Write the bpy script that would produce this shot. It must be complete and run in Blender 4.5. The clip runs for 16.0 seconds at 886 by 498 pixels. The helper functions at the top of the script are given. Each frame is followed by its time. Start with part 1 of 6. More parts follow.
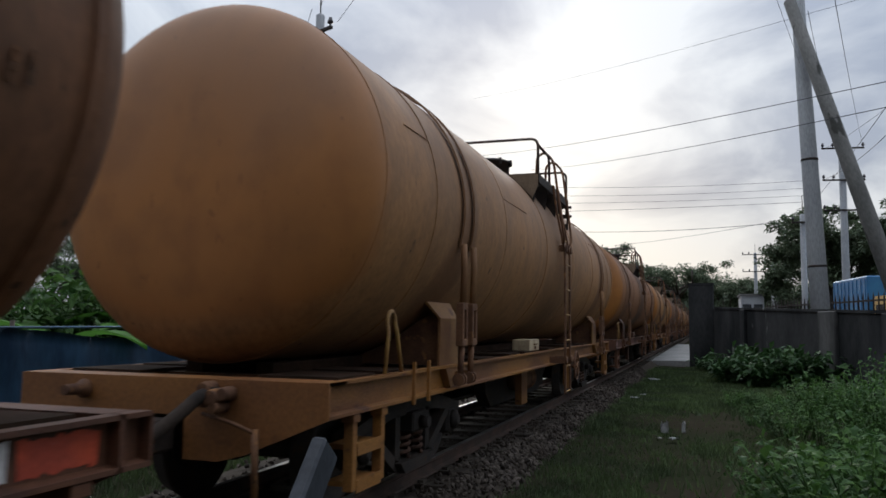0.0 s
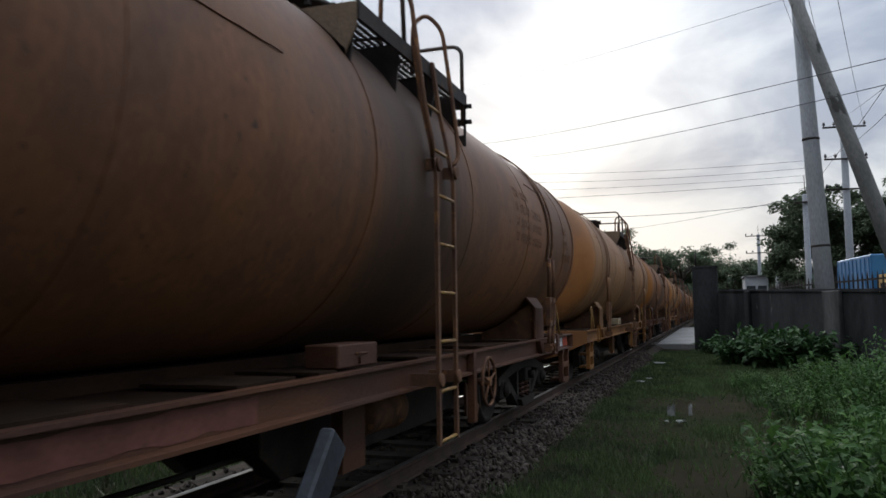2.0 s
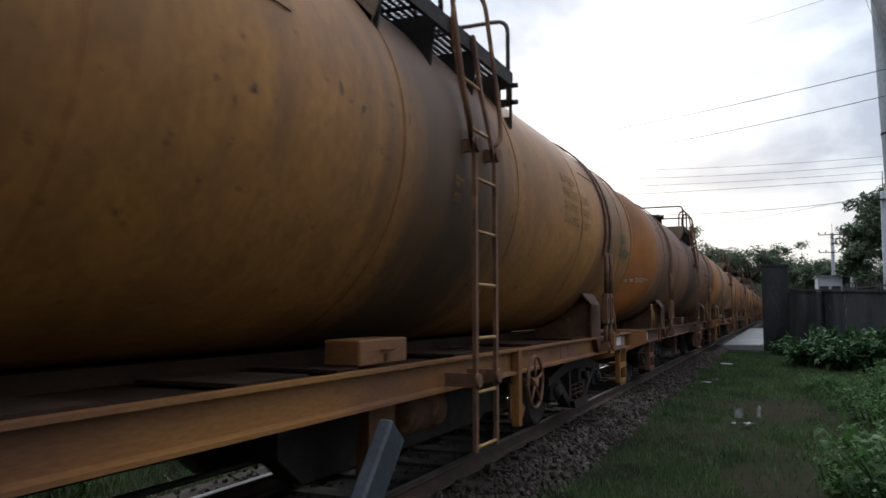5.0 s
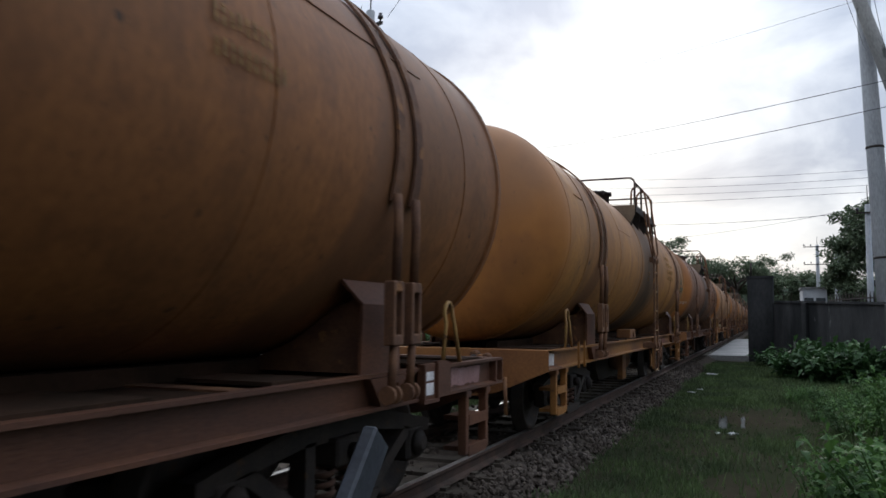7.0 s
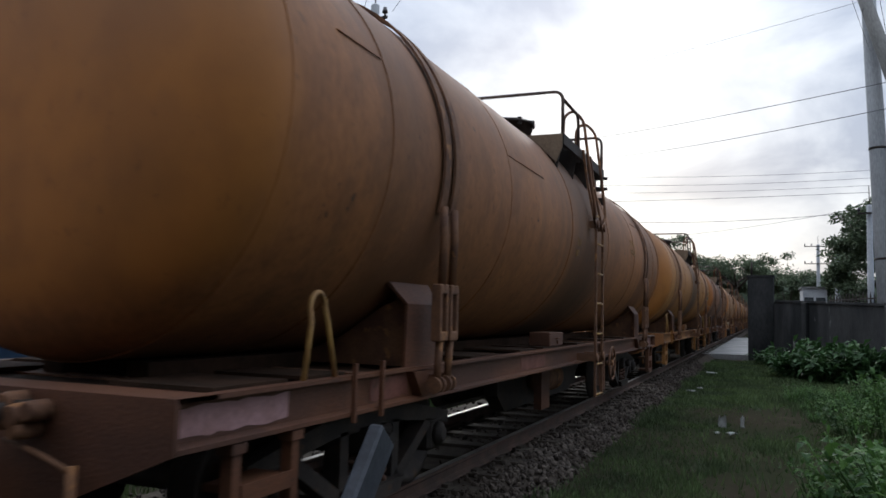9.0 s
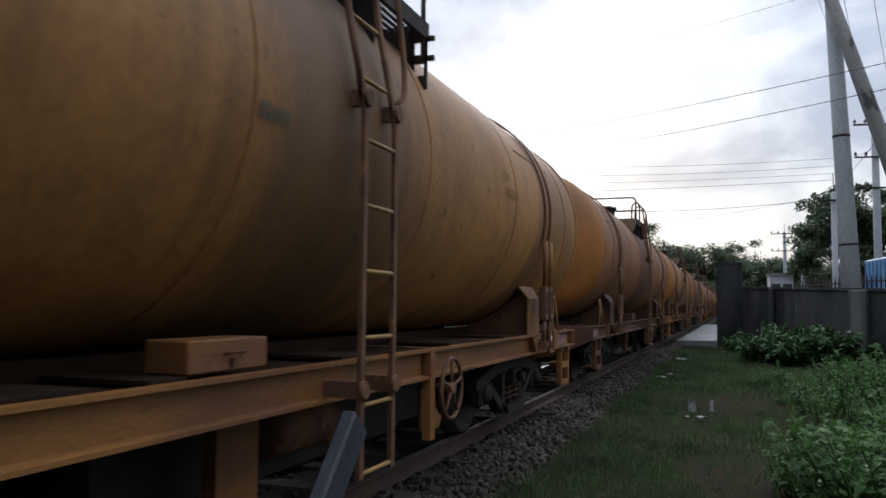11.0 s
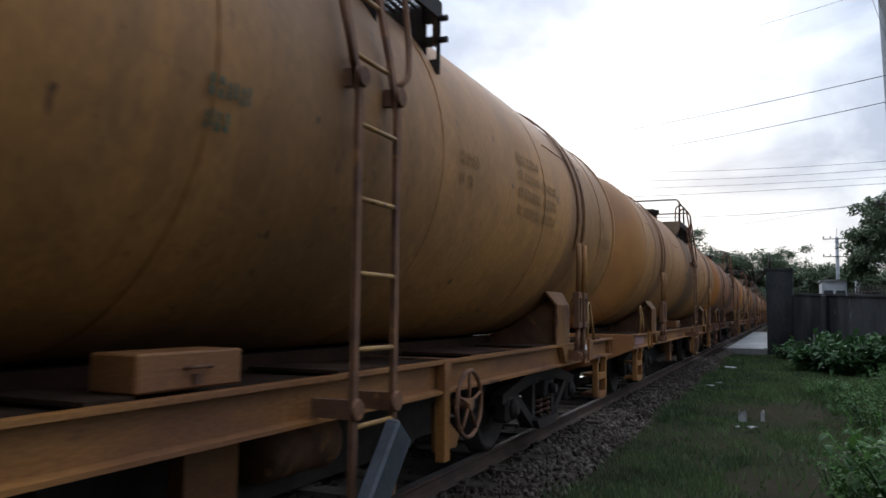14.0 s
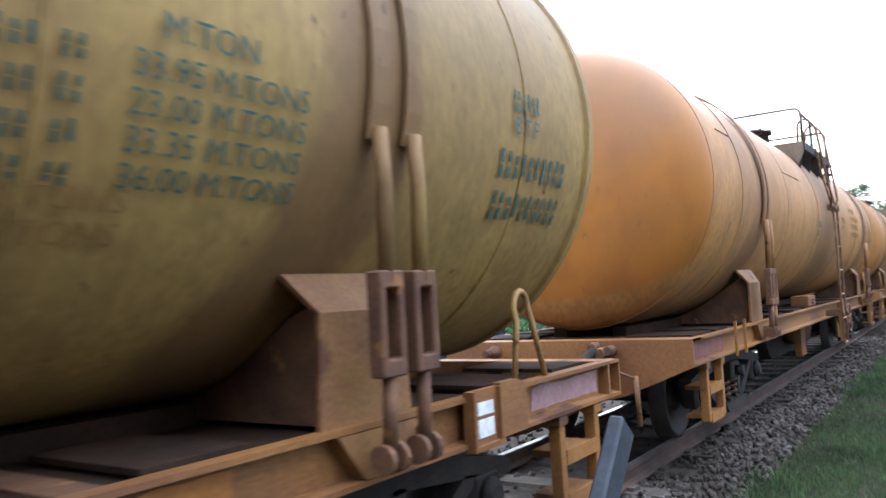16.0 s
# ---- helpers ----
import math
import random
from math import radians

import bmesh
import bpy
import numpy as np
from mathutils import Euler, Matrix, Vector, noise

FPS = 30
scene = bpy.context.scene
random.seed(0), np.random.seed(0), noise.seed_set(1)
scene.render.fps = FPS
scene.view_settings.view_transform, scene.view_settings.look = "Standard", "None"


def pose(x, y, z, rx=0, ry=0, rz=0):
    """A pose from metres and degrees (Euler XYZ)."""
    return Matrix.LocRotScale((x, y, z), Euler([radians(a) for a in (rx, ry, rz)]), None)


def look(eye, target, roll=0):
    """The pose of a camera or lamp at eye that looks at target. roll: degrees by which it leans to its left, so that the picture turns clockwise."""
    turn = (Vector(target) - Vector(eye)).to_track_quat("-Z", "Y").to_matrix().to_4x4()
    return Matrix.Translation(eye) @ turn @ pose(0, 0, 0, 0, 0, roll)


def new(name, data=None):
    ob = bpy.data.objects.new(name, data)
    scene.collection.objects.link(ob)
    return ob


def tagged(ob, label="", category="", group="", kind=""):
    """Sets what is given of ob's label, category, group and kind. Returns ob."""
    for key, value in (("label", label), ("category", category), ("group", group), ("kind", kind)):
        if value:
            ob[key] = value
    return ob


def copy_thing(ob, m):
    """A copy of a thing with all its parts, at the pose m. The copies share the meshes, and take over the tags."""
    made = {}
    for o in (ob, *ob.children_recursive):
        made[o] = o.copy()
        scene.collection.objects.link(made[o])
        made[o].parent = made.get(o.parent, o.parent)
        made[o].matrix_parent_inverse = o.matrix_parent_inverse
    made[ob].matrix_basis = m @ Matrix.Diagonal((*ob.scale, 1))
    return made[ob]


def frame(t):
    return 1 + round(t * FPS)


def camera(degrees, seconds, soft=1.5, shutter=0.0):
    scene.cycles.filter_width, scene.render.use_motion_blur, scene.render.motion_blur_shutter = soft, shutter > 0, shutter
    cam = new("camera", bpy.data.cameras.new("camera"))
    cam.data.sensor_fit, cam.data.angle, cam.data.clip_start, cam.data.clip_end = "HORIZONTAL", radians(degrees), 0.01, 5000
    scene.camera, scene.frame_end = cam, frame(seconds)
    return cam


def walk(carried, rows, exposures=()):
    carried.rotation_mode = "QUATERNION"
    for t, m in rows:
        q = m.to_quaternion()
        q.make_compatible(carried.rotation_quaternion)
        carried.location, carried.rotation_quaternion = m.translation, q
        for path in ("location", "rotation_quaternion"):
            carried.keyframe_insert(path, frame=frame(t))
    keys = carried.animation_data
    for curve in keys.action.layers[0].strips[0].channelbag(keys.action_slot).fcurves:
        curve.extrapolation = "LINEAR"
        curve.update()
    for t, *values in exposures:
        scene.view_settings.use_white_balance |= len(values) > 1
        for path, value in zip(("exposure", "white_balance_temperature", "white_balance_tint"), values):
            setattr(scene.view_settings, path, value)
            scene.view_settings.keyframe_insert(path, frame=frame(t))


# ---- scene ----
# camera: seconds, x, y, z, tilt, lean, heading
CAM_ROWS = [
    (0.0, 0.009, 0.005, 1.519, 95.50, -0.72, 18.56),
    (0.5, 0.003, 0.000, 1.514, 95.36, -0.84, 18.00),
    (1.0, 0.007, 0.001, 1.512, 94.96, -0.05, 17.79),
    (1.5, 0.000, 0.002, 1.512, 95.13, 0.38, 18.69),
    (2.0, 0.009, 0.003, 1.515, 94.72, 0.73, 18.89),
    (2.5, -0.001, -0.051, 1.536, 94.56, 0.71, 18.90),
    (3.0, -0.017, -0.006, 1.502, 94.76, 0.93, 20.90),
    (3.5, -0.033, 0.001, 1.518, 95.03, 1.86, 25.87),
    (4.0, -0.001, 0.004, 1.513, 95.18, 2.73, 25.20),
    (4.5, -0.010, 0.004, 1.500, 95.00, 0.38, 24.31),
    (5.0, -0.003, 0.047, 1.494, 94.54, -0.00, 23.35),
    (7.5, 0.007, 0.045, 1.492, 95.17, -0.71, 22.35),
    (8.0, 0.010, 0.031, 1.450, 95.05, -1.21, 22.52),
    (8.5, -0.029, 0.008, 1.510, 94.51, -1.54, 21.21),
    (9.0, -0.015, 0.009, 1.517, 94.67, -1.40, 22.38),
    (11.5, -0.001, -0.003, 1.489, 93.64, -0.45, 20.11),
    (12.0, 0.004, -0.001, 1.488, 92.94, -1.16, 20.84),
    (12.5, 0.025, 0.010, 1.479, 93.82, 0.39, 21.04),
    (13.0, -0.009, 0.003, 1.493, 95.42, 0.59, 23.21),
    (13.5, 0.001, -0.009, 1.502, 95.21, 0.01, 22.84),
    (14.0, -0.019, 0.030, 1.496, 94.56, -0.60, 23.57),
    (14.5, -0.011, 0.001, 1.496, 93.97, -0.29, 23.58),
    (15.0, -0.029, 0.021, 1.500, 94.13, 0.22, 24.90),
    (15.5, -0.004, -0.296, 1.517, 93.86, 2.17, 32.49),
    (15.7, -0.100, -0.310, 1.580, 93.30, 2.40, 35.70),
    (15.8, -0.153, -0.271, 1.625, 92.95, 2.40, 35.80),
    (15.9, -0.187, -0.220, 1.610, 93.10, 2.60, 35.40),
    (16.0, -0.240, -0.196, 1.588, 93.53, 3.19, 34.10),
]
cam = camera(59.45, 16.0, soft=1.6, shutter=0.2)
walk(cam, [(t, pose(x, y, z, rx, ry, rz)) for t, x, y, z, rx, ry, rz in CAM_ROWS],
     exposures=[(0.0, 0.52, 6050, 10), (2.0, 0.6, 6050, 10), (3.0, 0.8, 5950, 10), (4.0, 0.92, 5900, 10), (5.0, 0.88, 5900, 10), (9.0, 0.80, 5900, 10), (13.0, 0.9, 5850, 10), (13.5, 0.62, 5750, 10), (14.0, 0.9, 5750, 10), (15.0, 1.2, 5750, 10), (15.5, 1.5, 5550, 10), (16.0, 2.72, 5400, 10)])

# ---- world: bright thin overcast towards dusk, sun veiled ahead of the train ----
SUN_EL, SUN_AZ = radians(16), radians(-12)
world = bpy.data.worlds.new("sky")
scene.world = world
world.use_nodes = True
wt = world.node_tree
wt.nodes.clear()


def wn(kind, **kw):
    n = wt.nodes.new(kind)
    for k, v in kw.items():
        if k in ("operation", "blend_type", "data_type", "sky_type", "sun_disc", "noise_dimensions"):
            if k == "operation": n.operation = v
            if k == "blend_type": n.blend_type = v
            if k == "data_type": n.data_type = v
            if k == "sky_type": n.sky_type = v
            if k == "sun_disc": n.sun_disc = v
            if k == "noise_dimensions": n.noise_dimensions = v
    return n


def wmath(op, a, b):
    n = wn("ShaderNodeMath", operation=op)
    for i, v in enumerate((a, b)):
        if isinstance(v, (int, float)):
            n.inputs[i].default_value = v
        else:
            wt.links.new(v, n.inputs[i])
    return n.outputs[0]


sky = wn("ShaderNodeTexSky", sky_type="NISHITA", sun_disc=False)
sky.sun_elevation, sky.sun_rotation = SUN_EL, SUN_AZ
sky.air_density, sky.dust_density = 1.0, 2.0
geo = wn("ShaderNodeTexCoord")
sep = wn("ShaderNodeSeparateXYZ")
wt.links.new(geo.outputs["Generated"], sep.inputs[0])
up = wmath("ADD", wmath("MAXIMUM", sep.outputs[2], 0.0), 0.34)
comb = wn("ShaderNodeCombineXYZ")
wt.links.new(wmath("DIVIDE", sep.outputs[0], up), comb.inputs[0])
wt.links.new(wmath("DIVIDE", sep.outputs[1], up), comb.inputs[1])
cloud = wn("ShaderNodeTexNoise", noise_dimensions="2D")
cloud.inputs["Scale"].default_value, cloud.inputs["Detail"].default_value = 1.9, 7
cloud.inputs["Roughness"].default_value, cloud.inputs["Distortion"].default_value = 0.52, 0.35
wt.links.new(comb.outputs[0], cloud.inputs["Vector"])
ramp = wn("ShaderNodeValToRGB")
ramp.color_ramp.elements[0].position, ramp.color_ramp.elements[0].color = 0.36, (0.44, 0.50, 0.61, 1)
ramp.color_ramp.elements[1].position, ramp.color_ramp.elements[1].color = 0.57, (0.95, 0.98, 1.0, 1)
wt.links.new(cloud.outputs[0], ramp.inputs[0])
# veil: brighter round the hidden sun, darker behind
sdir = Vector((-math.sin(-SUN_AZ) * math.cos(SUN_EL), math.cos(SUN_AZ) * math.cos(SUN_EL), math.sin(SUN_EL)))
dot = wn("ShaderNodeVectorMath", operation="DOT_PRODUCT")
wt.links.new(geo.outputs["Generated"], dot.inputs[0])
dot.inputs[1].default_value = sdir
glow = wn("ShaderNodeMapRange")
glow.inputs[1].default_value, glow.inputs[2].default_value = -0.1, 0.8
glow.inputs[3].default_value, glow.inputs[4].default_value = 0.43, 0.63
wt.links.new(dot.outputs["Value"], glow.inputs[0])
veil = wn("ShaderNodeVectorMath", operation="SCALE")
wt.links.new(ramp.outputs[0], veil.inputs[0])
height = wmath("MAXIMUM", sep.outputs[2], 0.0)
wt.links.new(wmath("MULTIPLY", glow.outputs[0], wmath("ADD", wmath("MULTIPLY", height, wmath("ADD", wmath("MULTIPLY", wmath("MULTIPLY", height, height), 2.7), 0.25)), 0.78)), veil.inputs["Scale"])
low = wn("ShaderNodeMapRange")
low.inputs[1].default_value, low.inputs[2].default_value = 0.0, 0.22
low.inputs[3].default_value, low.inputs[4].default_value = 1.0, 0.0
wt.links.new(sep.outputs[2], low.inputs[0])
warm = wn("ShaderNodeMix", data_type="RGBA", blend_type="MULTIPLY")
wt.links.new(low.outputs[0], warm.inputs[0])
wt.links.new(veil.outputs[0], warm.inputs[6])
warm.inputs[7].default_value = (1.0, 0.955, 0.91, 1)
bg_sky, bg_cloud, add, out = wn("ShaderNodeBackground"), wn("ShaderNodeBackground"), wn("ShaderNodeMixShader"), wn("ShaderNodeOutputWorld")
bg_sky.inputs[1].default_value = 0.06
bg_cloud.inputs[1].default_value = 0.99
add.inputs[0].default_value = 0.9
wt.links.new(sky.outputs[0], bg_sky.inputs[0])
wt.links.new(warm.outputs[2], bg_cloud.inputs[0])
wt.links.new(bg_sky.outputs[0], add.inputs[1])
wt.links.new(bg_cloud.outputs[0], add.inputs[2])
wt.links.new(add.outputs[0], out.inputs[0])
sun = new("sun", bpy.data.lights.new("sun", "SUN"))
sun.data.energy, sun.data.angle, sun.data.color = 0.6, radians(14), (1.0, 0.93, 0.82)
sun.matrix_world = look(sdir * 100, (0, 0, 0))


# ---- materials ----
def material(name, c1, c2, rough=0.7, metal=0.0, scale=3.0, fine=40.0, bump=0.2, stretch=(1, 1, 1), lo=0.4, hi=0.62, c3=None, c3_at=0.66, c3_scale=9.0, random_mix=0.0, spec=0.4):
    """Two tones at a large scale, an optional third (chips, rust, stains), fine grain in tone and relief."""
    m = bpy.data.materials.new(name)
    m.use_nodes = True
    t = m.node_tree
    n, l = t.nodes, t.links
    b = n["Principled BSDF"]
    b.inputs["Metallic"].default_value = metal
    b.inputs["Specular IOR Level"].default_value = spec
    co, mp = n.new("ShaderNodeTexCoord"), n.new("ShaderNodeMapping")
    mp.inputs["Scale"].default_value = stretch
    l.new(co.outputs["Object"], mp.inputs[0])

    def tex(s, detail, vec=mp.outputs[0]):
        k = n.new("ShaderNodeTexNoise")
        k.inputs["Scale"].default_value, k.inputs["Detail"].default_value = s, detail
        l.new(vec, k.inputs["Vector"])
        return k.outputs[0]

    def band(src, a, z):
        k = n.new("ShaderNodeMapRange")
        k.inputs[1].default_value, k.inputs[2].default_value = a, z
        l.new(src, k.inputs[0])
        return k.outputs[0]

    def mix(f, a, z, how="MIX"):
        k = n.new("ShaderNodeMix")
        k.data_type, k.blend_type = "RGBA", how
        for i, v in ((0, f), (6, a), (7, z)):
            if isinstance(v, (tuple, float)):
                k.inputs[i].default_value = (*v, 1) if isinstance(v, tuple) else v
            else:
                l.new(v, k.inputs[i])
        return k.outputs[2]

    big, grain = tex(scale, 5), tex(fine, 4)
    col = mix(band(big, lo, hi), c1, c2)
    if c3:
        col = mix(band(tex(c3_scale, 6), c3_at, c3_at + 0.05), col, c3)
    shade = band(grain, 0.2, 0.8)
    tone = n.new("ShaderNodeMapRange")
    tone.inputs[3].default_value, tone.inputs[4].default_value = 0.72, 1.22
    l.new(shade, tone.inputs[0])
    hsv = n.new("ShaderNodeHueSaturation")
    l.new(col, hsv.inputs["Color"])
    if random_mix:
        info, mul = n.new("ShaderNodeObjectInfo"), n.new("ShaderNodeMath")
        rr = n.new("ShaderNodeMapRange")
        rr.inputs[3].default_value, rr.inputs[4].default_value = 1 - random_mix, 1 + random_mix
        l.new(info.outputs["Random"], rr.inputs[0])
        mul.operation = "MULTIPLY"
        l.new(rr.outputs[0], mul.inputs[0])
        l.new(tone.outputs[0], mul.inputs[1])
        l.new(mul.outputs[0], hsv.inputs["Value"])
    else:
        l.new(tone.outputs[0], hsv.inputs["Value"])
    l.new(hsv.outputs[0], b.inputs["Base Color"])
    rg = n.new("ShaderNodeMapRange")
    rg.inputs[3].default_value, rg.inputs[4].default_value = max(0.05, rough - 0.12), min(1, rough + 0.12)
    l.new(big, rg.inputs[0])
    l.new(rg.outputs[0], b.inputs["Roughness"])
    if bump:
        bp = n.new("ShaderNodeBump")
        bp.inputs["Strength"].default_value, bp.inputs["Distance"].default_value = bump, 0.01
        l.new(grain, bp.inputs["Height"])
        l.new(bp.outputs[0], b.inputs["Normal"])
    return m


def island_leaf(name, c1, c2, rough=0.55, glow_share=0.25, patchy=None):
    """Foliage: tone differs from leaf to leaf, some light comes through; patchy is a second tone in broad drifts."""
    m = bpy.data.materials.new(name)
    m.use_nodes = True
    n, l = m.node_tree.nodes, m.node_tree.links
    b = n["Principled BSDF"]
    g, r = n.new("ShaderNodeNewGeometry"), n.new("ShaderNodeValToRGB")
    r.color_ramp.elements[0].color, r.color_ramp.elements[1].color = (*c1, 1), (*c2, 1)
    l.new(g.outputs["Random Per Island"], r.inputs[0])
    col = r.outputs[0]
    if patchy:
        co, k, band, mix = n.new("ShaderNodeTexCoord"), n.new("ShaderNodeTexNoise"), n.new("ShaderNodeMapRange"), n.new("ShaderNodeMix")
        k.inputs["Scale"].default_value, k.inputs["Detail"].default_value = 1.1, 5
        l.new(co.outputs["Object"], k.inputs["Vector"])
        band.inputs[1].default_value, band.inputs[2].default_value = 0.42, 0.62
        band.inputs[4].default_value = 0.85
        l.new(k.outputs[0], band.inputs[0])
        mix.data_type = "RGBA"
        l.new(band.outputs[0], mix.inputs[0])
        l.new(col, mix.inputs[6])
        mix.inputs[7].default_value = (*patchy, 1)
        col = mix.outputs[2]
    l.new(col, b.inputs["Base Color"])
    b.inputs["Roughness"].default_value = rough
    b.inputs["Specular IOR Level"].default_value = 0.15
    tr, mx = n.new("ShaderNodeBsdfTranslucent"), n.new("ShaderNodeMixShader")
    l.new(col, tr.inputs[0])
    mx.inputs[0].default_value = glow_share
    l.new(b.outputs[0], mx.inputs[1])
    l.new(tr.outputs[0], mx.inputs[2])
    l.new(mx.outputs[0], n["Material Output"].inputs[0])
    return m


TZ_PAINT = 2.392  # height of the barrel's axis


def tank_paint(name, body, dust, head, stain_amount, head_from=0.46, soft=0.12):
    """Old tank paint: dusty barrel, cleaner ends, oil run-down under the filling hatch, rust pits, vertical streaks."""
    m = material(name, body, dust, rough=0.66, spec=0.28, scale=0.7, fine=26, bump=0.10, stretch=(1, 1, 0.6), c3=(0.045, 0.026, 0.016), c3_at=0.70, c3_scale=11.0)
    t = m.node_tree
    n, l = t.nodes, t.links
    b = n["Principled BSDF"]
    old = b.inputs["Base Color"].links[0].from_socket
    co, sp = n.new("ShaderNodeTexCoord"), n.new("ShaderNodeSeparateXYZ")
    l.new(co.outputs["Object"], sp.inputs[0])

    def mth(op, a, z):
        k = n.new("ShaderNodeMath")
        k.operation = op
        for i, v in enumerate((a, z)):
            if isinstance(v, (int, float)):
                k.inputs[i].default_value = v
            else:
                l.new(v, k.inputs[i])
        return k.outputs[0]

    def rng(src, a, z, lo=0.0, hi=1.0):
        k = n.new("ShaderNodeMapRange")
        k.interpolation_type = "SMOOTHSTEP"
        k.inputs[1].default_value, k.inputs[2].default_value, k.inputs[3].default_value, k.inputs[4].default_value = a, z, lo, hi
        l.new(src, k.inputs[0])
        return k.outputs[0]

    def noise_of(scale, sy, sz, detail=4):
        mp, k = n.new("ShaderNodeMapping"), n.new("ShaderNodeTexNoise")
        mp.inputs["Scale"].default_value = (1, sy, sz)
        l.new(co.outputs["Object"], mp.inputs[0])
        l.new(mp.outputs[0], k.inputs["Vector"])
        k.inputs["Scale"].default_value, k.inputs["Detail"].default_value = scale, detail
        return k.outputs[0]

    def mix(f, a, z):
        k = n.new("ShaderNodeMix")
        k.data_type = "RGBA"
        l.new(f, k.inputs[0])
        l.new(a, k.inputs[6])
        if isinstance(z, tuple):
            k.inputs[7].default_value = (*z, 1)
        else:
            l.new(z, k.inputs[7])
        return k.outputs[2]

    y, wob = sp.outputs[1], noise_of(1.2, 1, 1)
    # rear end, cleaner orange paint
    edge = mth("ADD", y, mth("MULTIPLY", mth("SUBTRACT", wob, 0.5), 0.35))
    # grime from the barrel creeps under the end
    low_z = mth("MAXIMUM", mth("SUBTRACT", TZ_PAINT - 0.60, sp.outputs[2]), 0.0)
    edge = mth("ADD", edge, mth("MULTIPLY", low_z, 1.15))
    is_head = rng(edge, head_from - soft, head_from + soft, 1.0, 0.0)
    col = mix(is_head, old, head)
    worn = mth("MULTIPLY", is_head, rng(noise_of(2.4, 1.0, 0.7, 8), 0.44, 0.64, 0.0, 0.4))
    col = mix(worn, col, tuple(c * k for c, k in zip(head, (0.62, 0.60, 0.70))))
    scuff = mth("MULTIPLY", is_head, rng(noise_of(11.0, 1.0, 0.6, 5), 0.66, 0.72, 0.0, 0.22))
    col = mix(scuff, col, (0.10, 0.045, 0.022))
    # soot and oil haze in large clouds
    soot = mth("MULTIPLY", rng(noise_of(0.8, 1.0, 0.8, 6), 0.50, 0.66, 0.0, 0.55), stain_amount)
    col = mix(soot, col, (0.075, 0.040, 0.018))
    # blotches of rust through worn paint
    blotch = mth("MULTIPLY", rng(noise_of(1.7, 1.0, 0.7, 7), 0.52, 0.66, 0.0, 0.55), stain_amount)
    col = mix(blotch, col, (0.21, 0.088, 0.030))
    pit = mth("MULTIPLY", rng(noise_of(13.0, 1.0, 0.8, 4), 0.66, 0.72, 0.0, 0.75), mth("MULTIPLY", mth("SUBTRACT", 1.0, mth("MULTIPLY", is_head, 0.6)), stain_amount))
    col = mix(pit, col, (0.060, 0.030, 0.016))
    # vertical streaks of grime
    streak = mth("MULTIPLY", rng(noise_of(1.6, 1.8, 0.16, 6), 0.52, 0.76, 0.0, 0.34), mth("SUBTRACT", 1.0, is_head))
    col = mix(streak, col, (0.075, 0.048, 0.028))
    # oil run-down below the hatch
    dist = mth("ABSOLUTE", mth("SUBTRACT", mth("ADD", y, mth("MULTIPLY", mth("SUBTRACT", noise_of(1.9, 2.2, 0.12, 6), 0.5), 1.5)), 6.15), 0.0)
    oil = mth("MULTIPLY", rng(dist, 0.25, 1.30, 1.0, 0.0), stain_amount)
    col = mix(oil, col, (0.040, 0.027, 0.018))
    # rust round the straps
    for yc in (2.15, 10.42):
        sag = mth("MULTIPLY", mth("MAXIMUM", mth("SUBTRACT", TZ_PAINT - 0.2, sp.outputs[2]), 0.0), 0.5)
        d2 = mth("SUBTRACT", mth("ADD", mth("ADD", y, sag), mth("MULTIPLY", mth("SUBTRACT", noise_of(1.8, 1, 0.5, 3), 0.5), 0.5)), yc)
        near = mth("MULTIPLY", rng(d2, -0.30, -0.16, 0.0, 0.66), rng(d2, 0.12, 0.28, 1.0, 0.0))
        col = mix(near, col, (0.150, 0.068, 0.030))
    # mottled wear at hand's size
    wear = mth("MULTIPLY", rng(noise_of(4.2, 1.0, 0.8, 8), 0.46, 0.64, 0.0, 0.30), mth("SUBTRACT", 1.0, mth("MULTIPLY", is_head, 0.55)))
    col = mix(wear, col, tuple(c * k3 for c, k3 in zip(dust, (0.50, 0.50, 0.56))))
    # scattered small dark rust spots with short runs, other ones on each wagon
    shift = sum(ord(ch) * (i + 1) for i, ch in enumerate(name)) % 97
    mp, k = n.new("ShaderNodeMapping"), n.new("ShaderNodeTexNoise")
    mp.inputs["Location"].default_value, mp.inputs["Scale"].default_value = (shift, shift * 1.7, 0), (1, 1, 0.7)
    l.new(co.outputs["Object"], mp.inputs[0])
    l.new(mp.outputs[0], k.inputs["Vector"])
    k.inputs["Scale"].default_value, k.inputs["Detail"].default_value = 9.0, 2
    col = mix(mth("MULTIPLY", rng(k.outputs[0], 0.735, 0.775, 0.0, 0.8), mth("SUBTRACT", 1.0, mth("MULTIPLY", is_head, 0.7))), col, (0.035, 0.020, 0.013))
    # upper half greyed by height: settled dust, with the sky's sheen painted in
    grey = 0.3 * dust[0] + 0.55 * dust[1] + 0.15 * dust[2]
    dust_sheen = tuple(0.30 * c + 0.70 * grey * k2 for c, k2 in zip(dust, (1.25, 1.0, 0.88)))
    top_grey = rng(mth("ADD", sp.outputs[2], mth("MULTIPLY", mth("SUBTRACT", noise_of(1.5, 1, 0.6, 7), 0.5), 0.9)), TZ_PAINT - 0.25, TZ_PAINT + 0.95, 0.03, 0.52)
    col = mix(top_grey, col, dust_sheen)
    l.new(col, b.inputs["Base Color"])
    return m

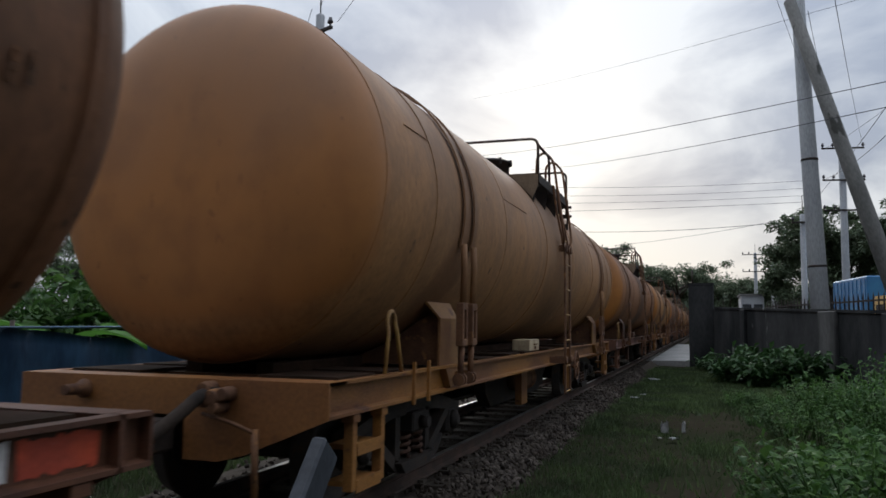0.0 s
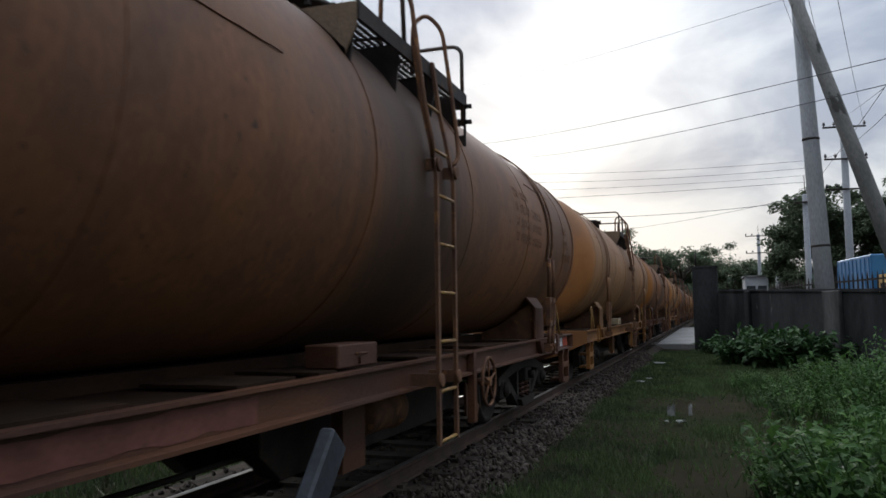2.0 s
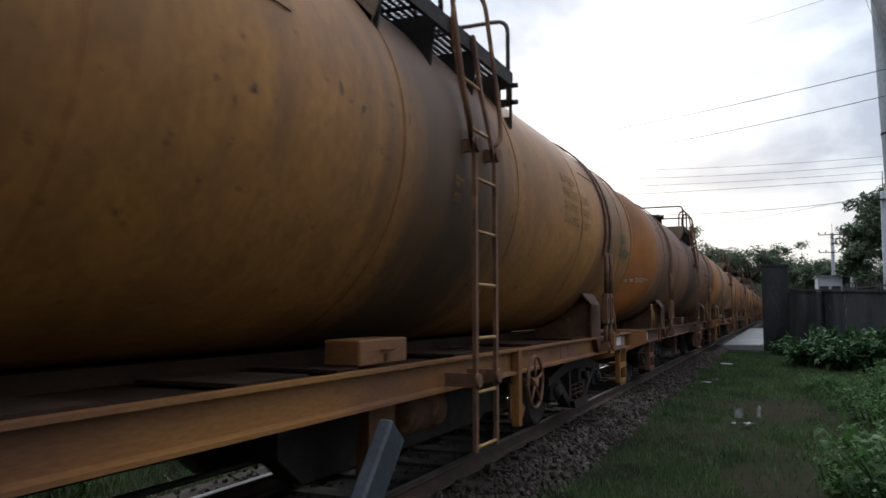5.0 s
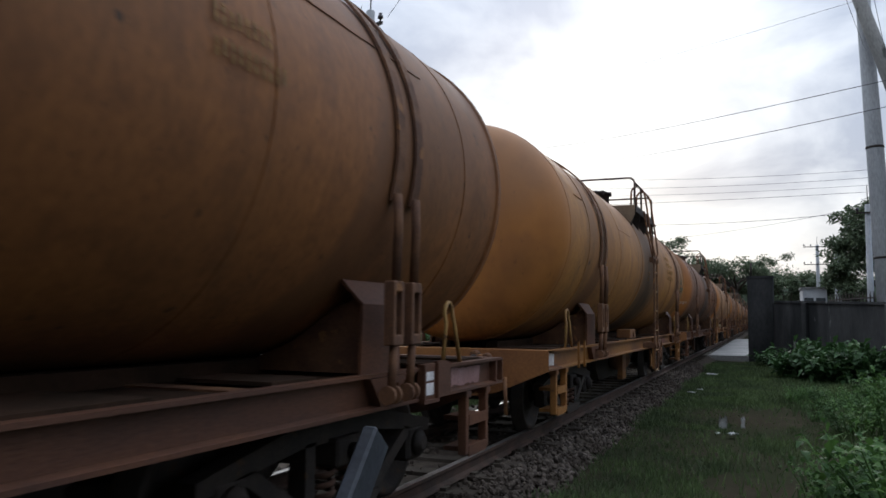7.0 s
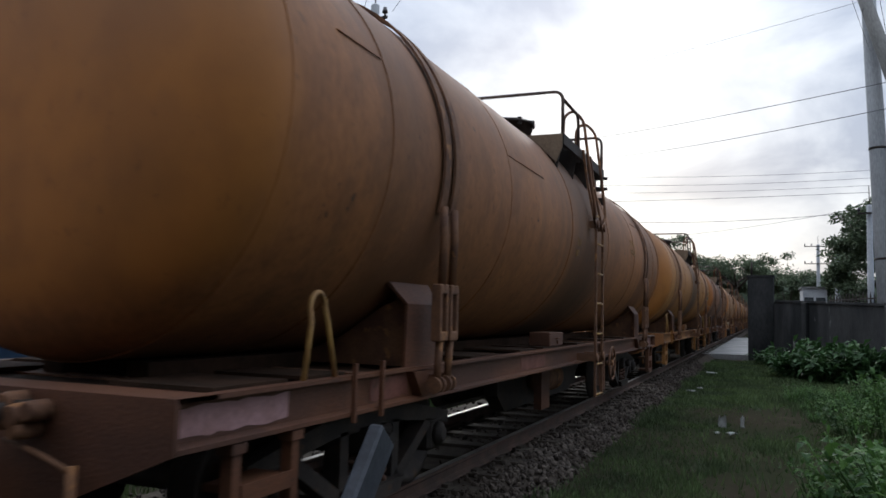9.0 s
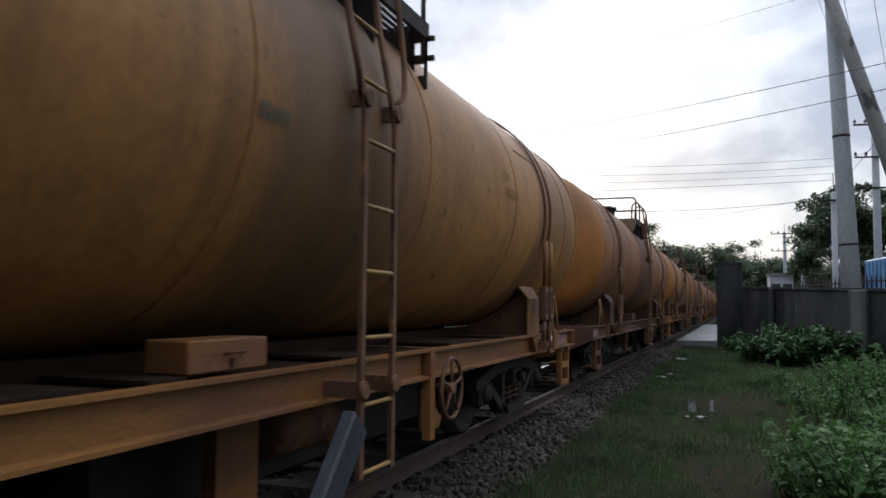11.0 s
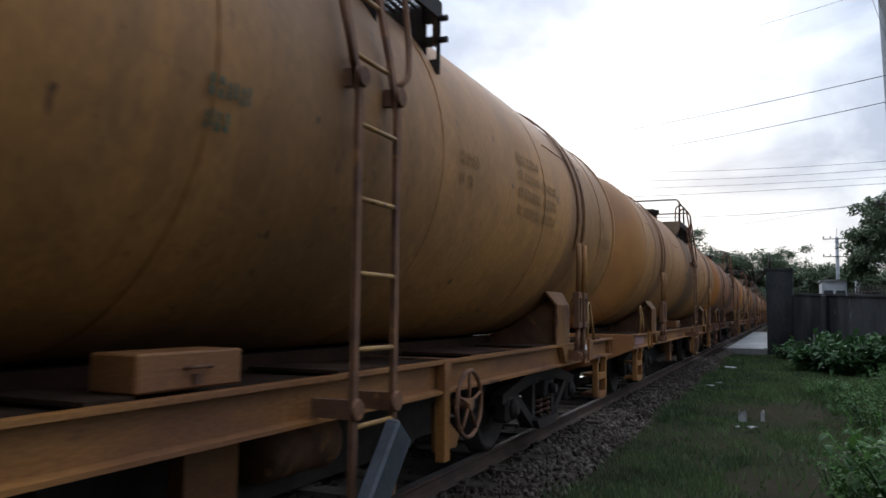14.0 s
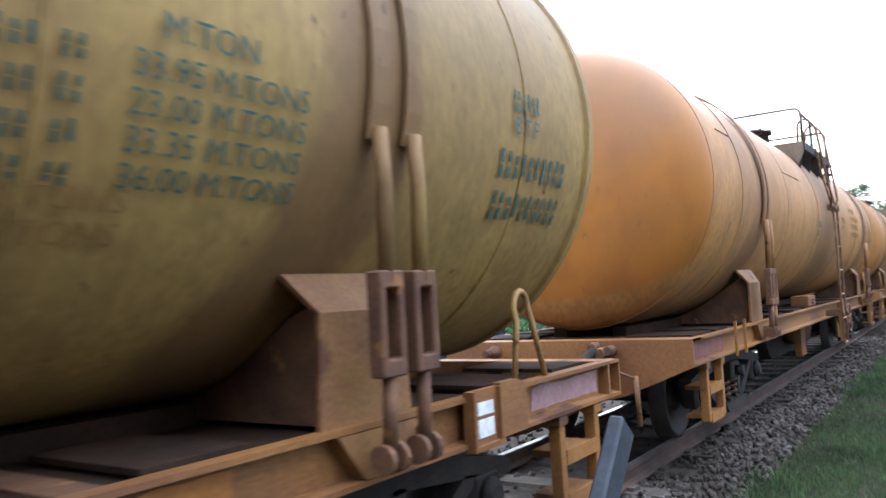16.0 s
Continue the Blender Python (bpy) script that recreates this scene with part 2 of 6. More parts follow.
FRAME_YELLOW = material("frame_yellow", (0.265, 0.116, 0.027), (0.155, 0.064, 0.023), rough=0.6, scale=1.3, stretch=(1, 0.6, 2), c3=(0.09, 0.035, 0.018), c3_at=0.64, c3_scale=3.2)
FRAME_BROWN = material("frame_brown", (0.118, 0.046, 0.021), (0.072, 0.030, 0.017), rough=0.65, scale=1.3, stretch=(1, 0.6, 2), c3=(0.07, 0.03, 0.018), c3_at=0.64, c3_scale=3.2)
FRAME_ORANGE = material("frame_orange", (0.27, 0.115, 0.032), (0.18, 0.074, 0.026), rough=0.6, scale=1.1, c3=(0.16, 0.065, 0.025), c3_at=0.64, c3_scale=3)
FRAME_OCHRE = material("saddle_ochre", (0.27, 0.135, 0.042), (0.19, 0.085, 0.036), rough=0.65, scale=2.2, fine=60, c3=(0.12, 0.05, 0.025), c3_at=0.60, c3_scale=3)
RUST = material("rusty_steel", (0.16, 0.075, 0.035), (0.09, 0.042, 0.024), rough=0.8, scale=6, fine=70, c3=(0.24, 0.11, 0.04), c3_at=0.62)
RUST_DARK = material("dark_rust", (0.085, 0.040, 0.024), (0.05, 0.026, 0.018), rough=0.85, scale=6, fine=60)
ORANGE_FRESH = material("fresh_orange_paint", (0.40, 0.160, 0.026), (0.33, 0.125, 0.024), rough=0.6, scale=3, c3=(0.17, 0.07, 0.025), c3_at=0.64, c3_scale=5)
DARK_STEEL = material("greasy_dark_steel", (0.026, 0.021, 0.019), (0.046, 0.035, 0.029), spec=0.25, rough=0.7, scale=7, fine=60, c3=(0.065, 0.036, 0.020), c3_at=0.64)
PLATFORM = material("dusty_painted_sheet", (0.21, 0.155, 0.105), (0.15, 0.105, 0.072), rough=0.85, scale=3, fine=50, c3=(0.09, 0.05, 0.03), c3_at=0.60, c3_scale=6, spec=0.2)
HAND_YELLOW = material("handrail_yellow", (0.36, 0.21, 0.06), (0.26, 0.14, 0.05), rough=0.55, scale=8, c3=(0.08, 0.04, 0.02), c3_at=0.6, c3_scale=20)
BLACK_RAIL = material("dark_painted_pipe", (0.045, 0.032, 0.026), (0.08, 0.05, 0.035), rough=0.5, scale=10)
RAIL_TOP = material("worn_railhead", (0.42, 0.40, 0.38), (0.28, 0.25, 0.22), rough=0.42, metal=1.0, scale=3, bump=0.05)
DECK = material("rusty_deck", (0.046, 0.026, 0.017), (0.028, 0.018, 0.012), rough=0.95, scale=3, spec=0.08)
HOSE = material("dusty_hose", (0.026, 0.020, 0.017), (0.044, 0.032, 0.025), rough=0.85, scale=8, spec=0.25)
RAIL_SIDE = material("rusted_rail", (0.070, 0.037, 0.025), (0.042, 0.026, 0.019), rough=0.8, scale=5)
SLEEPER = material("weathered_sleeper", (0.075, 0.062, 0.050), (0.045, 0.036, 0.028), spec=0.1, rough=0.9, scale=4, random_mix=0.3)
BED = material("ballast_bed", (0.060, 0.048, 0.038), (0.032, 0.026, 0.021), spec=0.05, rough=0.95, scale=5, fine=22, bump=0.8)
SOIL = material("grassy_soil", (0.026, 0.028, 0.016), (0.034, 0.028, 0.020), spec=0.0, rough=1.0, scale=0.5, fine=9, bump=0.7, c3=(0.046, 0.038, 0.028), c3_at=0.62, c3_scale=1.6)
CONCRETE = material("stained_concrete", (0.22, 0.215, 0.205), (0.13, 0.13, 0.125), rough=0.85, scale=1.6, fine=25, c3=(0.06, 0.06, 0.055), c3_at=0.60, c3_scale=3, stretch=(1, 1, 0.4))
WALL = material("mouldy_wall_render", (0.044, 0.044, 0.045), (0.015, 0.016, 0.017), spec=0.1, rough=0.95, scale=0.8, fine=14, stretch=(1, 1, 0.45), c3=(0.17, 0.165, 0.16), c3_at=0.66, c3_scale=1.5)
WALL_PALE = material("streaked_pale_render", (0.105, 0.102, 0.10), (0.038, 0.038, 0.038), spec=0.1, rough=0.95, scale=1.4, fine=18, stretch=(1, 1, 0.3), c3=(0.20, 0.195, 0.19), c3_at=0.64, c3_scale=2.2)
POLE = material("spun_concrete_pole", (0.43, 0.44, 0.46), (0.34, 0.35, 0.37), rough=0.8, scale=1.5, fine=30, stretch=(1, 1, 0.25), bump=0.1)
SLAB = material("path_concrete", (0.25, 0.24, 0.23), (0.18, 0.175, 0.168), rough=0.85, scale=0.7, fine=14)
STEEL_GREY = material("blue_grey_slab", (0.052, 0.057, 0.070), (0.033, 0.037, 0.046), rough=0.55, scale=4, fine=40)
TARP = material("blue_tarpaulin", (0.050, 0.112, 0.190), (0.030, 0.066, 0.122), rough=0.45, scale=2.5, fine=14, bump=0.3, stretch=(1, 1, 0.4))
WHITE = material("white_paint", (0.70, 0.68, 0.68), (0.56, 0.53, 0.53), rough=0.6, scale=9, c3=(0.22, 0.10, 0.07), c3_at=0.66, c3_scale=12)
LILAC = material("faded_pink_paint", (0.34, 0.20, 0.20), (0.27, 0.15, 0.14), rough=0.65, scale=6, c3=(0.16, 0.07, 0.04), c3_at=0.66, c3_scale=10)
MAROON = material("old_maroon_paint", (0.19, 0.072, 0.052), (0.145, 0.056, 0.040), rough=0.65, scale=6, c3=(0.10, 0.045, 0.026), c3_at=0.64, c3_scale=10)
CREAM = material("grimy_cream_paint", (0.46, 0.37, 0.24), (0.36, 0.27, 0.17), rough=0.6, scale=9)
RED = material("orange_red_paint", (0.50, 0.075, 0.03), (0.38, 0.06, 0.03), rough=0.6, scale=8, c3=(0.5, 0.45, 0.43), c3_at=0.7)
STENCIL = material("stencil_green_black", (0.040, 0.095, 0.075), (0.07, 0.11, 0.07), rough=0.7, scale=14, c3=(0.22, 0.15, 0.05), c3_at=0.66, c3_scale=40)
STENCIL_FAINT = material("stencil_worn", (0.225, 0.125, 0.037), (0.30, 0.160, 0.044), rough=0.7, scale=16)
STENCIL_DARK = material("stencil_black_worn", (0.10, 0.047, 0.021), (0.165, 0.068, 0.025), rough=0.7, scale=16)
CHALK_FAINT = material("faded_chalk", (0.50, 0.36, 0.24), (0.40, 0.24, 0.13), rough=0.8, scale=30)
CHALK = material("chalk_marking", (0.50, 0.46, 0.42), (0.34, 0.28, 0.23), rough=0.8, scale=30)
LITTER = material("pale_litter", (0.52, 0.52, 0.52), (0.40, 0.40, 0.41), rough=0.6, scale=9)
WIRE = material("wire_black", (0.03, 0.03, 0.035), (0.05, 0.05, 0.055), rough=0.6, bump=0)
INSULATOR = material("brown_insulator", (0.03, 0.025, 0.03), (0.06, 0.05, 0.05), rough=0.3, bump=0)
BARK = material("bark", (0.07, 0.055, 0.042), (0.045, 0.036, 0.028), rough=0.95, scale=5, fine=25, bump=0.6, stretch=(1, 1, 0.3))
TRUCK_BLUE = material("truck_blue", (0.035, 0.16, 0.34), (0.03, 0.12, 0.27), rough=0.5, scale=2, c3=(0.25, 0.26, 0.27), c3_at=0.7, c3_scale=4)
TRUCK_YELLOW = material("truck_yellow", (0.55, 0.36, 0.10), (0.45, 0.28, 0.08), rough=0.4, scale=2)
PALE_WALL = material("pale_wash", (0.40, 0.41, 0.43), (0.27, 0.28, 0.30), rough=0.8, scale=1.5)
GLASS_DARK = material("dark_window_glass", (0.02, 0.025, 0.03), (0.03, 0.035, 0.04), rough=0.12, bump=0)
GRASS = island_leaf("grass_blades", (0.050, 0.080, 0.030), (0.115, 0.158, 0.062), patchy=(0.050, 0.068, 0.034))
WEED = island_leaf("weed_leaves", (0.026, 0.066, 0.016), (0.090, 0.170, 0.038), glow_share=0.32, patchy=(0.030, 0.066, 0.022))
WEED_DARK = island_leaf("dark_weed_leaves", (0.018, 0.046, 0.015), (0.050, 0.098, 0.032))
TREE_LEAF = island_leaf("tree_leaves", (0.058, 0.082, 0.048), (0.120, 0.150, 0.088), glow_share=0.4)
BANANA = island_leaf("bright_broad_leaves", (0.05, 0.14, 0.02), (0.13, 0.28, 0.05), glow_share=0.4)

# ---- shaping tools ----
def box(bm, x0, y0, z0, x1, y1, z1):
    r = bmesh.ops.create_cube(bm, size=1)["verts"]
    bmesh.ops.transform(bm, matrix=Matrix.LocRotScale(((x0 + x1) / 2, (y0 + y1) / 2, (z0 + z1) / 2), None, (abs(x1 - x0), abs(y1 - y0), abs(z1 - z0))), verts=r)
    return r


def chamfer(bm, w, seg=1):
    bmesh.ops.bevel(bm, geom=list(bm.edges), offset=w, segments=seg, affect="EDGES", clamp_overlap=True)
    return bm


def prism(bm, pts, axis, a, z):
    """A flat outline pushed along x, y or z from a to z."""
    def at(p, k):
        return {"x": (k, p[0], p[1]), "y": (p[0], k, p[1]), "z": (p[0], p[1], k)}[axis]
    lo, hi = [bm.verts.new(at(p, a)) for p in pts], [bm.verts.new(at(p, z)) for p in pts]
    n = len(pts)
    fs = [bm.faces.new(lo), bm.faces.new(hi[::-1])] + [bm.faces.new((lo[i], hi[i], hi[(i + 1) % n], lo[(i + 1) % n])) for i in range(n)]
    bmesh.ops.recalc_face_normals(bm, faces=fs)
    return bm


def tube(bm, pts, r, seg=8, closed=False):
    """A round bar along a line of points."""
    pts = [Vector(p) for p in pts]
    rings, n = [], len(pts)
    ref = None
    for i, p in enumerate(pts):
        d = (pts[(i + 1) % n] - pts[i - 1]) if closed else (pts[min(i + 1, n - 1)] - pts[max(i - 1, 0)])
        d.normalize()
        if ref is None:
            ref = d.orthogonal().normalized()
        ref = (ref - d * ref.dot(d)).normalized()
        s = d.cross(ref)
        rr = r[i] if isinstance(r, (list, tuple)) else r
        rings.append([bm.verts.new(p + (ref * math.cos(k * math.tau / seg) + s * math.sin(k * math.tau / seg)) * rr) for k in range(seg)])
    fs = []
    for i in range(n if closed else n - 1):
        a, b = rings[i], rings[(i + 1) % n]
        fs += [bm.faces.new((a[k], a[(k + 1) % seg], b[(k + 1) % seg], b[k])) for k in range(seg)]
    if not closed:
        fs += [bm.faces.new(rings[0][::-1]), bm.faces.new(rings[-1])]
    for f in fs:
        f.smooth = True
    bmesh.ops.recalc_face_normals(bm, faces=fs)
    return bm


def bend(pts, r=0.08, n=4):
    """Rounds the inner corners of a line of points."""
    pts = [Vector(p) for p in pts]
    res = [pts[0]]
    for a, b, c in zip(pts, pts[1:], pts[2:]):
        k = min(r, (a - b).length / 2, (c - b).length / 2)
        p, q = b + (a - b).normalized() * k, b + (c - b).normalized() * k
        res += [p.lerp(b, i / n).lerp(b.lerp(q, i / n), i / n) for i in range(n + 1)]
    return res + [pts[-1]]


def lathe(bm, prof, seg=48, axis="y", centre=(0, 0, 0)):
    """A profile of (along, radius) turned round an axis."""
    c = Vector(centre)
    rings = []
    for a, r in prof:
        if r < 1e-4:
            rings.append([bm.verts.new(c + (Vector((0, a, 0)) if axis == "y" else Vector((a, 0, 0)) if axis == "x" else Vector((0, 0, a))))])
            continue
        ring = []
        for k in range(seg):
            u, v = math.cos(k * math.tau / seg) * r, math.sin(k * math.tau / seg) * r
            ring.append(bm.verts.new(c + (Vector((u, a, v)) if axis == "y" else Vector((a, u, v)) if axis == "x" else Vector((u, v, a)))))
        rings.append(ring)
    fs = []
    for a, b in zip(rings, rings[1:]):
        for k in range(seg):
            q = [a[k % len(a)], a[(k + 1) % len(a)], b[(k + 1) % len(b)], b[k % len(b)]]
            q = list(dict.fromkeys(q))
            fs.append(bm.faces.new(q))
    for f in fs:
        f.smooth = True
    if len(rings[0]) > 1:
        fs.append(bm.faces.new(rings[0]))
    if len(rings[-1]) > 1:
        fs.append(bm.faces.new(rings[-1]))
    bmesh.ops.recalc_face_normals(bm, faces=fs)
    return bm


MESHES = {}


def part(name, make, mat, parent=None, label="", key=None, at=None):
    """ONE mesh object under a thing or part. make fills a bmesh; a key shares the mesh between alike parts."""
    if key and key in MESHES:
        me = MESHES[key]
    else:
        bm = bmesh.new()
        make(bm)
        me = bpy.data.meshes.new(name)
        bm.to_mesh(me)
        bm.free()
        me.materials.append(mat)
        if key:
            MESHES[key] = me
    ob = new(name, me)
    ob.material_slots[0].link = "OBJECT"
    ob.material_slots[0].material = mat
    if parent:
        ob.parent = parent
    if at is not None:
        ob.matrix_basis = at if isinstance(at, Matrix) else Matrix.Translation(at)
    if label:
        ob["label"] = label
    return ob


def thing(name, label, category, group="", at=None, kind=""):
    ob = new(name)
    ob.empty_display_size = 0.2
    if at is not None:
        ob.matrix_basis = at if isinstance(at, Matrix) else Matrix.Translation(at)
    return tagged(ob, label, category, group, kind)


# ---- the tank wagon, in its own space: x across (+ towards the path), y from its rear end, z above the ground ----
TRACK_X, LW, PITCH = -2.87, 12.47, 13.842
RT, AXLE_R = 0.33, 0.36          # rail top, wheel radius
FT, FB, HW = 1.202, 1.01, 1.025   # sole bar top, bottom, half width
TR, TZ, Y0, Y1 = 1.132, 2.392, 0.45, 12.04
BOGIES = (1.95, LW - 1.95)
AXLES = (1.0, 2.9, LW - 2.9, LW - 1.0)
SAD_W, REAR_SADDLE, FRONT_SADDLE = 0.21, 2.12, 10.52
STRAPS = (2.0, 2.26, 10.38, 10.60)
LAD0, LAD1, LADX = 6.19, 6.55, 1.20


def tank_shell(bm):
    d, prof = 0.38, []
    for i in range(15):
        a = i / 14 * math.pi / 2
        prof.append((Y0 + 0.04 - d * math.cos(a) ** 0.75 if i < 14 else Y0 + 0.04, TR * math.sin(a) ** 0.60 if i else 0.0))
    prof += [(y, TR) for y in np.linspace(Y0 + 0.4, Y1 - 0.4, 24)]
    for i in range(8, -1, -1):
        a = i / 8 * math.pi / 2
        prof.append((Y1 + d * math.cos(a) ** 0.9 if i < 8 else Y1, TR * math.sin(a) ** 0.75 if i else 0.0))
    lathe(bm, prof, 72, "y", (0, 0, TZ))
    # old plate: very slight waves
    for v in bm.verts:
        r = Vector((v.co.x, 0, v.co.z - TZ))
        if r.length > 0.9:
            v.co += r.normalized() * 0.007 * noise.noise(Vector((v.co.x * 0.8, v.co.y * 0.7, v.co.z * 0.8)))


def ring_band(y, w, r0, r1, a0=0.0, a1=math.tau, seg=60):
    def make(bm):
        full = a1 - a0 > 6.2
        n = seg
        rows = []
        for k in range(n + (0 if full else 1)):
            a = a0 + (a1 - a0) * k / n
            c, s = math.cos(a), math.sin(a)
            rows.append([bm.verts.new((r * c, yy, TZ + r * s)) for r, yy in ((r0, y), (r1, y + w * 0.15), (r1, y + w * 0.85), (r0, y + w))])
        fs = []
        m = len(rows)
        for k in range(m if full else m - 1):
            p, q = rows[k], rows[(k + 1) % m]
            fs += [bm.faces.new((p[i], p[i + 1], q[i + 1], q[i])) for i in range(3)]
        bmesh.ops.recalc_face_normals(bm, faces=fs)
    return make


def long_bead(y0, y1, a):
    """Weld bead along the barrel."""
    def make(bm):
        c, q, r = math.cos(a), math.sin(a), TR + 0.004
        tube(bm, [(r * c, y0 + (y1 - y0) * k / 12, TZ + r * q + 0.006 * noise.noise(Vector((k * 0.9, y0, 0)))) for k in range(13)], 0.0045, 6)
    return make


def strap(y, side):
    """Flat band over the barrel, leaving it below its widest point for the turnbuckle."""
    def make(bm):
        pts, r = [], TR + 0.012
        for k in range(19):
            a = math.pi / 2 - k / 18 * radians(105)
            pts.append((r * math.cos(a), TZ + r * math.sin(a)))
        w = 0.042
        rows = []
        for x, z in pts:
            d = Vector((x, 0, z - TZ)).normalized()
            o = Vector((x, 0, z)) + d * 0.016
            rows.append([bm.verts.new((side * x, y - w, z)), bm.verts.new((side * o.x, y - w, o.z)), bm.verts.new((side * o.x, y + w, o.z)), bm.verts.new((side * x, y + w, z))])
        fs = []
        for p, q in zip(rows, rows[1:]):
            fs += [bm.faces.new((p[i], p[i + 1], q[i + 1], q[i])) for i in range(3)]
        bmesh.ops.recalc_face_normals(bm, faces=fs)
        tube(bm, [(side * (TR + 0.002), y, 2.13), (side * 1.142, y, 1.95), (side * 1.130, y, 1.64)], 0.026, 8)
    return make


def turnbuckle(y, side):
    """Long forged frame with an open slot, in one piece."""
    def make(bm):
        x = 1.125 * side
        outer = [(-0.062, 1.35), (0.062, 1.35), (0.062, 1.68), (-0.062, 1.68)]
        inner = [(-0.032, 1.405), (0.032, 1.405), (0.032, 1.625), (-0.032, 1.625)]
        v = [[[bm.verts.new((xx, y + p, q)) for p, q in loop] for loop in (outer, inner)] for xx in (x - 0.03, x + 0.03)]
        fs = []
        for i in range(4):
            j = (i + 1) % 4
            for e in (0, 1):
                fs.append(bm.faces.new((v[e][0][i], v[e][0][j], v[e][1][j], v[e][1][i])))
                fs.append(bm.faces.new((v[0][e][i], v[0][e][j], v[1][e][j], v[1][e][i])))
        bmesh.ops.recalc_face_normals(bm, faces=fs)
        chamfer(bm, 0.006)
    return make


def tie_rod(y, side):
    return lambda bm: tube(bm, [(1.125 * side, y, 1.36), (1.115 * side, y, 1.10)], 0.024, 8)


def tie_pin(y, side):
    def make(bm):
        lathe(bm, [(-0.045, 0.018), (-0.045, 0.048), (-0.024, 0.048), (-0.024, 0.020), (0.024, 0.020), (0.024, 0.048), (0.045, 0.048), (0.045, 0.018)], 12, "y", (1.112 * side, y, 1.10))
        for f in bm.faces:
            f.smooth = False
    return make


def saddle(y, side):
    """Welded cradle: upright outer plate whose top is bent in towards the barrel and flares out along it."""
    def make(bm):
        lo, hi = y - SAD_W, y + SAD_W
        fl = 0.07
        def ring(x, z, a, b):
            return [bm.verts.new((x * side, a, z)), bm.verts.new((x * side, b, z))]
        o = [ring(0.985, FT, lo - 0.02, hi + 0.02), ring(0.985, 1.56, lo, hi), ring(0.895, 1.685, lo - fl, hi + fl)]
        i = [ring(0.967, FT, lo - 0.02, hi + 0.02), ring(0.967, 1.553, lo, hi), ring(0.878, 1.675, lo - fl, hi + fl)]
        fs = []
        for k in range(2):
            fs += [bm.faces.new((o[k][0], o[k][1], o[k + 1][1], o[k + 1][0])), bm.faces.new((i[k][1], i[k][0], i[k + 1][0], i[k + 1][1]))]
            for e in (0, 1):
                fs.append(bm.faces.new((o[k][e], o[k + 1][e], i[k + 1][e], i[k][e])))
        fs += [bm.faces.new((o[2][0], o[2][1], i[2][1], i[2][0])), bm.faces.new((o[0][1], o[0][0], i[0][0], i[0][1]))]
        bmesh.ops.recalc_face_normals(bm, faces=fs)
    return make


def saddle_gusset(y, side):
    def make(bm):
        prism(bm, [(0.948 * side, FT), (0.948 * side, 1.60), (0.80 * side, 1.55), (0.52 * side, 1.36), (0.30 * side, 1.27), (0.25 * side, FT)], "y", y, y + 0.018)
    return make


def saddle_rib(y, z, side):
    """Short bar welded across the gussets."""
    return lambda bm: prism(bm, [((0.98 - z * 0.5) * side, 1.62 - z), ((0.93 - z * 0.5) * side, 1.67 - z), ((0.80 - z * 0.5) * side, 1.56 - z), ((0.84 - z * 0.5) * side, 1.52 - z)], "y", y - 0.13, y + 0.12)


def sole_bar(side):
    """Channel section, open outwards, with flanges."""
    def make(bm):
        o = HW * side
        w = o - 0.06 * side
        prism(bm, [(o, FT - 0.0), (o, FT - 0.018), (w + 0.008 * side, FT - 0.026), (w + 0.008 * side, FB + 0.026), (o, FB + 0.018), (o, FB),
                   (w - 0.004 * side, FB), (w - 0.004 * side, FT)], "y", 0.012, LW)
    return make


def headstock_rear(bm):
    prism(bm, [(-HW, FT), (HW, FT), (HW, FB), (0.52, 0.80), (0.36, 0.76), (0.14, 0.76), (0.14, FB - 0.012), (-HW, FB)], "y", 0.0, 0.022)
    box(bm, -HW, 0.022, FT - 0.018, HW, 0.22, FT)


def headstock_front(bm):
    prism(bm, [(-HW, FT), (HW, FT), (HW, FB), (0.52, 0.80), (0.36, 0.76), (-0.36, 0.76), (-0.52, 0.80), (-HW, FB)], "y", LW - 0.15, LW - 0.13)
    box(bm, -HW + 0.07, LW - 0.13, FT - 0.018, HW - 0.07, LW - 0.01, FT)


def cross_beam(y):
    return lambda bm: box(bm, -HW + 0.065, y, FT - 0.10, HW - 0.065, y + 0.12, FT - 0.012)


def centre_sill(x):
    return lambda bm: box(bm, x - 0.06, 0.03, 0.93, x + 0.06, LW - 0.16, FT - 0.105)


def fish_belly(x):
    """Deep middle of the centre sill."""
    return lambda bm: prism(bm, [(5.35, FT - 0.11), (5.35, 0.70), (5.6, 0.52), (8.4, 0.52), (9.1, 0.85), (9.1, FT - 0.11)], "x", x - 0.07, x + 0.07)


def tank_bearer(x):
    """Added dark bar, stands in for the shade between deck and barrel."""
    return lambda bm: box(bm, x - 0.06, 0.62, FT - 0.020, x + 0.06, 11.10, 1.262)


def tie_bracket(y, side):
    """Plate on the sole bar that takes the tie rods' feet."""
    def make(bm):
        prism(bm, [(y - 0.20, FT - 0.022), (y + 0.26, FT - 0.022), (y + 0.26, FB + 0.06), (y + 0.12, FB + 0.022), (y - 0.08, FB + 0.022)], "x", (HW - 0.05) * side, (HW + 0.004) * side)
        for d in (0.02, 0.20):
            box(bm, (HW + 0.004) * side, y + d - 0.008, FB + 0.05, (HW + 0.06) * side, y + d + 0.008, FT - 0.05)
    return make


def deck_sheet(bm):
    box(bm, -HW + 0.062, 0.235, FT - 0.034, HW - 0.066, LW - 1.30, FT - 0.022)


def deck_plate(y, w, s):
    return lambda bm: box(bm, 0.42 * s, y, FT - 0.008, (HW - 0.09) * s, y + w, FT + 0.010)


